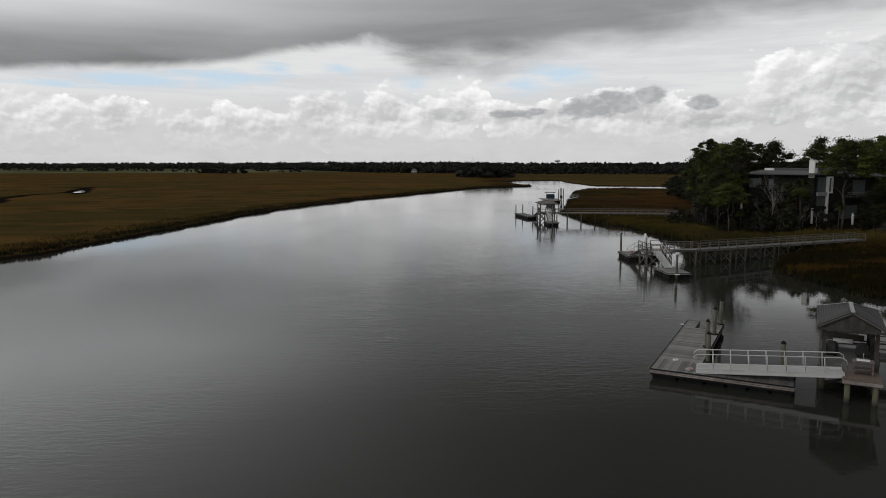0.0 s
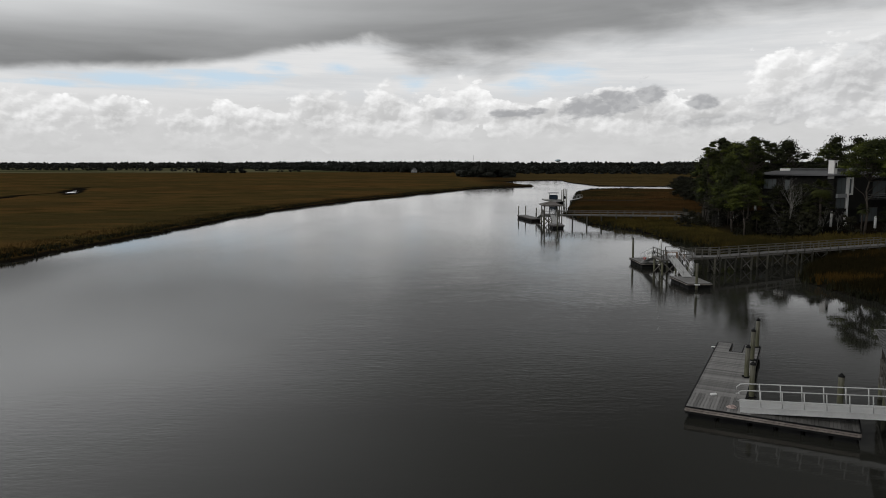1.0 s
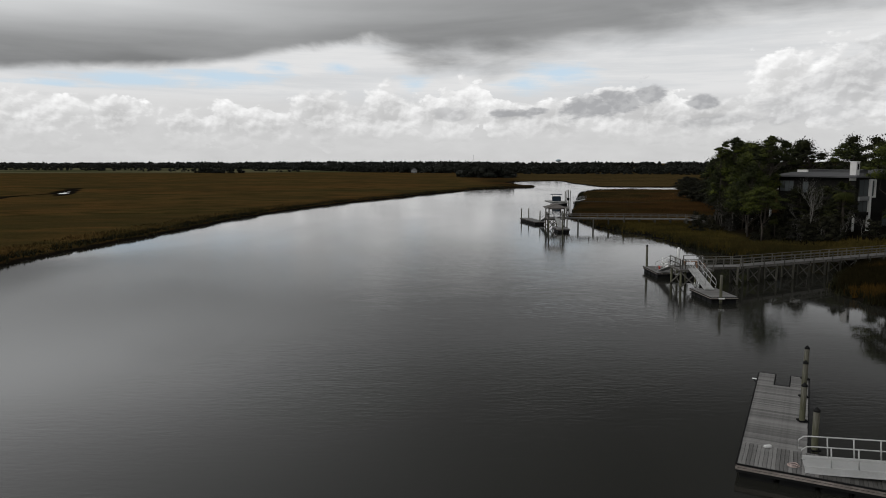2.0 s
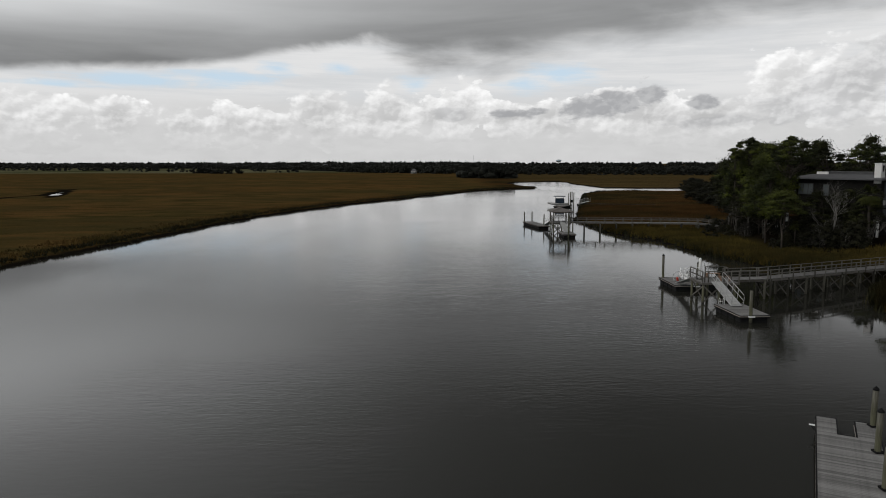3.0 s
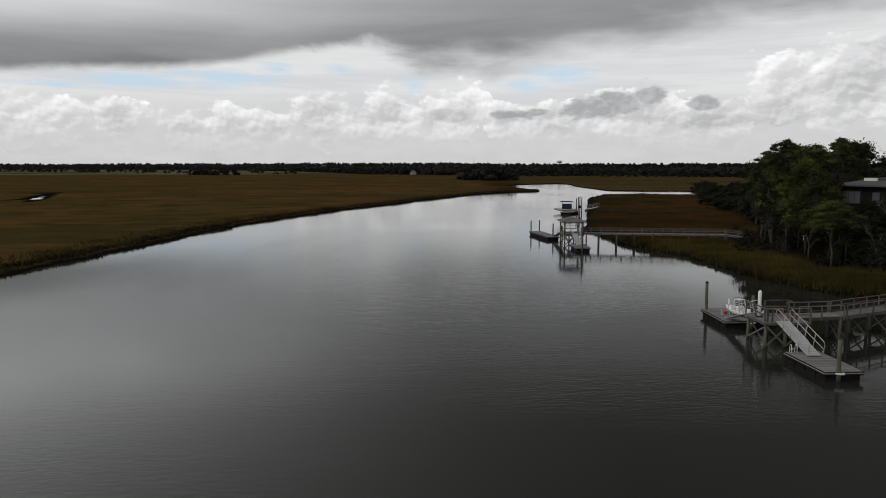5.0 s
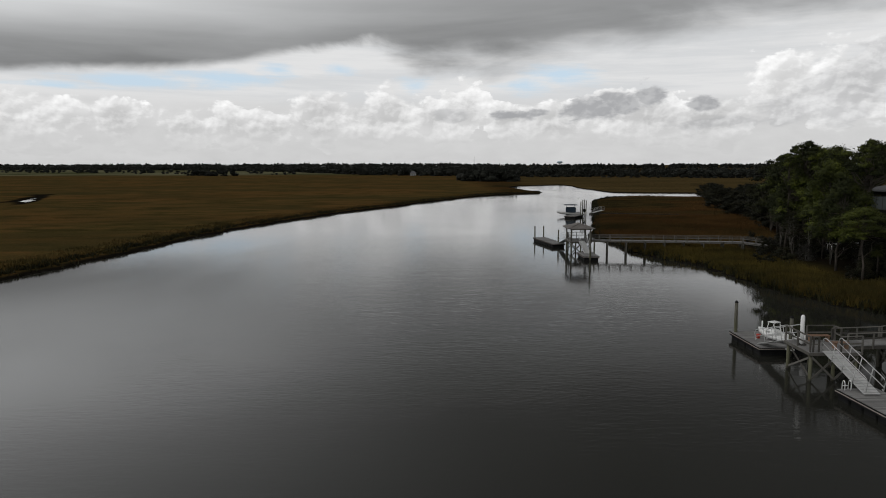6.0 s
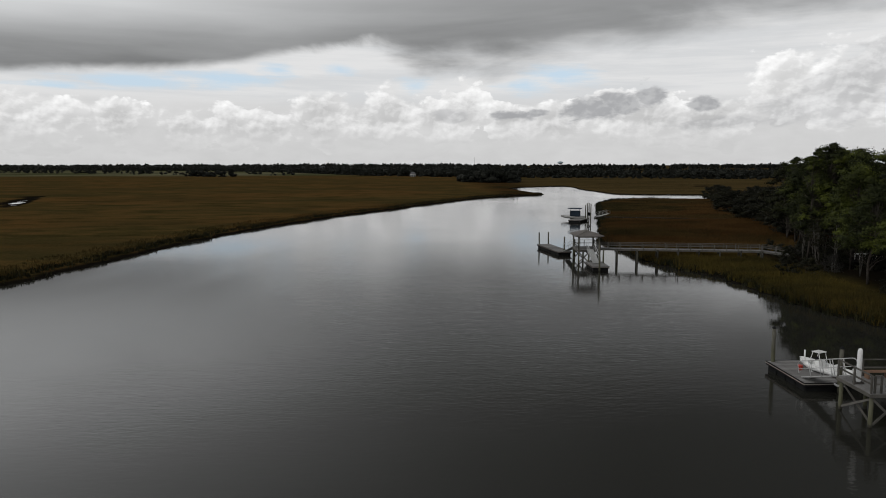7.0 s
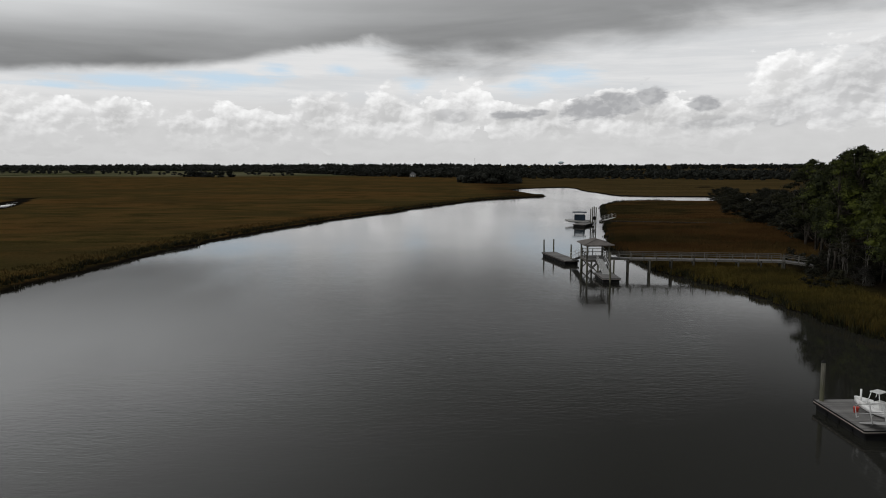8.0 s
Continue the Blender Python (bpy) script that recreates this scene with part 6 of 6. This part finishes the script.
def slab_roof(parent, x0, x1, y0, y1, z, rise, inset):
    """A low hipped roof with a thick eave."""
    bm = bmesh.new()
    low = [(x0, y0, z), (x1, y0, z), (x1, y1, z), (x0, y1, z)]
    eav = [(x0, y0, z + 0.22), (x1, y0, z + 0.22), (x1, y1, z + 0.22), (x0, y1, z + 0.22)]
    top = [(x0 + inset, y0 + inset, z + rise), (x1 - inset, y0 + inset, z + rise), (x1 - inset, y1 - inset, z + rise), (x0 + inset, y1 - inset, z + rise)]
    rings = [[bm.verts.new(p) for p in r] for r in (low, eav, top)]
    bm.faces.new(rings[0][::-1])
    bm.faces.new(rings[2])
    for a, b in zip(rings, rings[1:]):
        for k in range(4):
            bm.faces.new((a[k], a[(k + 1) % 4], b[(k + 1) % 4], b[k]))
    return part("roof", bm, SLATE, parent, "low grey roof with deep eaves")


def house():
    """The house in its own frame: x into the house, -y along the waterside wall, origin at the far waterside corner."""
    t = thing("house", pose(57.2, 130.7, 0, 0, 0, 28.0), "modern three-storey dark timber house with grey roofs and white chimney", "house")
    t.scale = (1.0, 0.85, 1.0)
    for lo, hi in (((0, -15.5, 4.4), (9.5, 0, 10.1)), ((1.2, -14.0, 1.0), (9.5, -0.6, 4.4)), ((4.6, -13.0, 1.0), (21.0, -3.0, 5.8)), ((9.5, -13.0, 5.8), (21.0, -3.0, 9.6)), ((4.6, -11.6, 5.8), (9.5, -11.0, 9.6))):
        bm = bmesh.new()
        cuboid(bm, lo, hi)
        part("wall", bm, SIDING, t)
    slab_roof(t, -0.9, 5.0, -16.2, 0.9, 10.05, 0.75, 2.4)
    slab_roof(t, 4.4, 10.4, -14.2, 0.9, 9.9, 0.9, 2.4)
    slab_roof(t, 8.6, 22.5, -14.4, -1.5, 9.5, 1.7, 4.6)
    bm = bmesh.new()
    cuboid(bm, (2.0, -12.6, 10.5), (7.0, -2.6, 11.1))
    part("roof_monitor", bm, SLATE, t, "raised grey clerestory roof")
    bm = bmesh.new()
    cuboid(bm, (1.7, -4.6, 10.45), (1.9, -2.4, 11.2))
    part("parapet", bm, STUCCO, t, "white parapet")
    bm = bmesh.new()
    cuboid(bm, (1.9, -12.8, 11.1), (7.2, -2.4, 11.18))
    part("coping", bm, SLATE, t)
    bm = bmesh.new()
    cuboid(bm, (-0.15, -15.48, 9.6), (0.70, -14.3, 12.45))
    cuboid(bm, (-0.20, -15.53, 12.45), (0.75, -14.25, 12.55))
    ch = part("chimney", bm, STUCCO, t, "white rendered chimney")
    bm = bmesh.new()
    cuboid(bm, (0.1, -15.51, 11.3), (0.5, -15.45, 12.2))
    part("flue_opening", bm, BLACK, ch)
    south, west = pose(0.0, -15.56, 0), pose(-0.06, 0, 0, 0, 0, -90)
    bm = bmesh.new()
    cuboid(bm, (3.15, -16.0, 1.6), (3.55, -15.5, 9.8))
    part("pillar", bm, STUCCO, t, "white rendered pillar")
    bm = bmesh.new()
    cuboid(bm, (3.55, -15.9, 9.55), (4.75, -15.5, 9.8))
    cuboid(bm, (3.55, -15.9, 6.9), (4.75, -15.5, 7.15))
    cuboid(bm, (4.55, -15.9, 7.15), (4.75, -15.5, 9.55))
    part("window_surround", bm, STUCCO, t, "white rendered window surround")
    window(t, south, 3.6, 4.5, 7.2, 9.5, 1)
    for z0, z1, mat in ((6.5, 7.15, CLADDING), (4.2, 4.7, SIDING)):
        bm = bmesh.new()
        cuboid(bm, (0.7, -15.9, z0), (3.15, -15.5, z1))
        part("spandrel", bm, mat, t)
    window(t, south, 0.75, 3.1, 7.15, 9.75, 2, "tall glass bay under the eaves")
    window(t, south, 0.75, 3.1, 4.75, 6.45, 2, "tall glass bay under the eaves")
    window(t, west, 0.3, 3.3, 7.6, 9.4, 3)
    window(t, west, 5.2, 6.4, 7.5, 9.3, 1)
    window(t, pose(0, -13.06, 0), 10.2, 12.6, 6.3, 9.0, 2)
    window(t, pose(0, -13.06, 0), 14.2, 18.0, 6.3, 9.0, 3)
    window(t, pose(0, -13.06, 0), 11.0, 16.0, 2.0, 4.4, 3)
    for x, y in ((0.3, -15.2), (0.3, -10.0), (0.3, -5.0), (4.3, -15.2)):
        bm = bmesh.new()
        cuboid(bm, (x - 0.14, y - 0.14, 0.8), (x + 0.14, y + 0.14, 4.4))
        part("stilt", bm, STUCCO if y < -15 else TIMBER, t)
    bm = bmesh.new()
    cuboid(bm, (4.75, -15.3, 5.7), (21.0, -13.0, 5.9))
    part("balcony", bm, SIDING, t)
    for z in (6.2, 6.5, 6.85):
        bm = bmesh.new()
        beam(bm, (4.8, -15.2, z), (21.0, -15.2, z), 0.04, 0.05)
        part("balcony_rail", bm, CLADDING, t)
    for k in range(9):
        bm = bmesh.new()
        beam(bm, (4.9 + 2 * k, -15.2, 5.9), (4.9 + 2 * k, -15.2, 6.9), 0.06, 0.06)
        part("balcony_post", bm, TIMBER, t)
    bm = bmesh.new()
    cuboid(bm, (-4.0, 0.6, 1.85), (6.0, 8.5, 2.15))
    part("terrace", bm, SIDING, t)
    for x in (-3.7, 0.0, 5.6):
        for y in (0.9, 8.2):
            bm = bmesh.new()
            cuboid(bm, (x - 0.12, y - 0.12, 0.4), (x + 0.12, y + 0.12, 1.85))
            part("terrace_post", bm, SIDING, t)


house()


def closed_umbrella(x, y, z):
    t = thing("patio_umbrella", pose(x, y, z), "closed patio umbrella in a white cover beside the house", "umbrella", "closed umbrellas")
    bm = bmesh.new()
    cuboid(bm, (-0.3, -0.3, 0), (0.3, 0.3, 0.08))
    part("base", bm, BLACK, t)
    bm = bmesh.new()
    pipe(bm, [(0, 0, 0.08), (0, 0, 2.3)], 0.06, 7)
    part("pole", bm, TIMBER, t)
    bm = bmesh.new()
    pipe(bm, [(0, 0, 0.35), (0, 0, 0.45), (0, 0, 1.5), (0, 0, 2.1), (0, 0, 2.25)], [0.30, 0.38, 0.42, 0.34, 0.10], 10)
    part("cover", bm, WHITE, t, smooth=True)


closed_umbrella(58.0, 135.0, 2.15)
closed_umbrella(66.9, 113.2, ground_z(66.9, 113.2))


def lounger(x, y, turn):
    t = thing("sun_lounger", pose(x, y, 2.15, 0, 0, turn), "white sun lounger on the terrace", "lounger", "terrace loungers")
    bm = bmesh.new()
    cuboid(bm, (-0.32, -0.9, 0.30), (0.32, 0.35, 0.36))
    part("seat", bm, WHITE, t)
    bm = bmesh.new()
    beam(bm, (0, 0.35, 0.34), (0, 0.95, 0.78), 0.64, 0.05)
    part("backrest", bm, WHITE, t)
    for a in (-0.27, 0.27):
        for b in (-0.8, 0.3):
            bm = bmesh.new()
            cuboid(bm, (a - 0.025, b - 0.025, 0), (a + 0.025, b + 0.025, 0.30))
            part("leg", bm, WHITE, t)


for x, y in ((55.4, 131.4), (56.3, 131.8)):
    lounger(x, y, -50)
t = thing("patio_table", pose(53.4, 131.2, 2.15, 0, 0, 15), "white patio table on the terrace", "table")
bm = bmesh.new()
cuboid(bm, (-0.9, -0.45, 0.70), (0.9, 0.45, 0.76))
part("tabletop", bm, WHITE, t)
for a in (-0.8, 0.8):
    for b in (-0.36, 0.36):
        bm = bmesh.new()
        cuboid(bm, (a - 0.04, b - 0.04, 0), (a + 0.04, b + 0.04, 0.70))
        part("leg", bm, WHITE, t)


# ---------------------------------------------------------------- landmarks on the horizon
t = thing("water_tower", pose(409, 2500, 0), "pale blue-grey water tower above the far woods", "water tower")
bm = bmesh.new()
pipe(bm, [(0, 0, 0), (0, 0, 4), (0, 0, 13)], [7, 4, 4], 12)
part("column", bm, STUCCO, t, smooth=True)
bm = bmesh.new()
pipe(bm, [(0, 0, 12.5), (0, 0, 14), (0, 0, 17), (0, 0, 19.5), (0, 0, 21.5), (0, 0, 22)], [5, 15, 20, 19, 10, 1], 18)
part("tank", bm, TANK, t, smooth=True)
t = thing("radio_mast", pose(105, 2430, 0), "thin lattice radio mast on the horizon", "mast")
for k in range(3):
    a = k * math.tau / 3
    bm = bmesh.new()
    beam(bm, (1.4 * math.cos(a), 1.4 * math.sin(a), 0), (0.3 * math.cos(a), 0.3 * math.sin(a), 36), 0.25, 0.25)
    part("leg", bm, FRAME, t)
for k in range(11):
    bm = bmesh.new()
    r = 1.4 - 1.1 * k / 11
    pipe(bm, [(r * math.cos(i * math.tau / 3), r * math.sin(i * math.tau / 3), 3 * k + 1) for i in range(4)], 0.18, 4)
    part("brace", bm, FRAME, t)


def far_house(x, y, w, h, label):
    t = thing("far_house", pose(x, y, 0), label, "house", "houses beyond the marsh")
    bm = bmesh.new()
    cuboid(bm, (-w / 2, 0, 0.3), (w / 2, 9, h))
    part("wall", bm, STUCCO, t)
    bm = bmesh.new()
    v = [bm.verts.new(p) for p in ((-w / 2 - 0.5, -0.5, h), (w / 2 + 0.5, -0.5, h), (w / 2 + 0.5, 9.5, h), (-w / 2 - 0.5, 9.5, h), (-w / 2 + 1.5, 4.5, h + 2.4), (w / 2 - 1.5, 4.5, h + 2.4))]
    for f in ((0, 1, 5, 4), (1, 2, 5), (2, 3, 4, 5), (3, 0, 4), (3, 2, 1, 0)):
        bm.faces.new([v[i] for i in f])
    part("roof", bm, SLATE, t)
    for i in range(3):
        bm = bmesh.new()
        c = -w / 2 + w * (i + 0.5) / 3
        cuboid(bm, (c - 0.8, -0.06, h - 2.6), (c + 0.8, 0.05, h - 0.8))
        part("window", bm, GLASS, t)


far_house(-187, 1125, 9, 8.5, "white two-storey house among the far trees")
far_house(-33, 805, 6, 3.2, "small white house at the edge of the far woods")
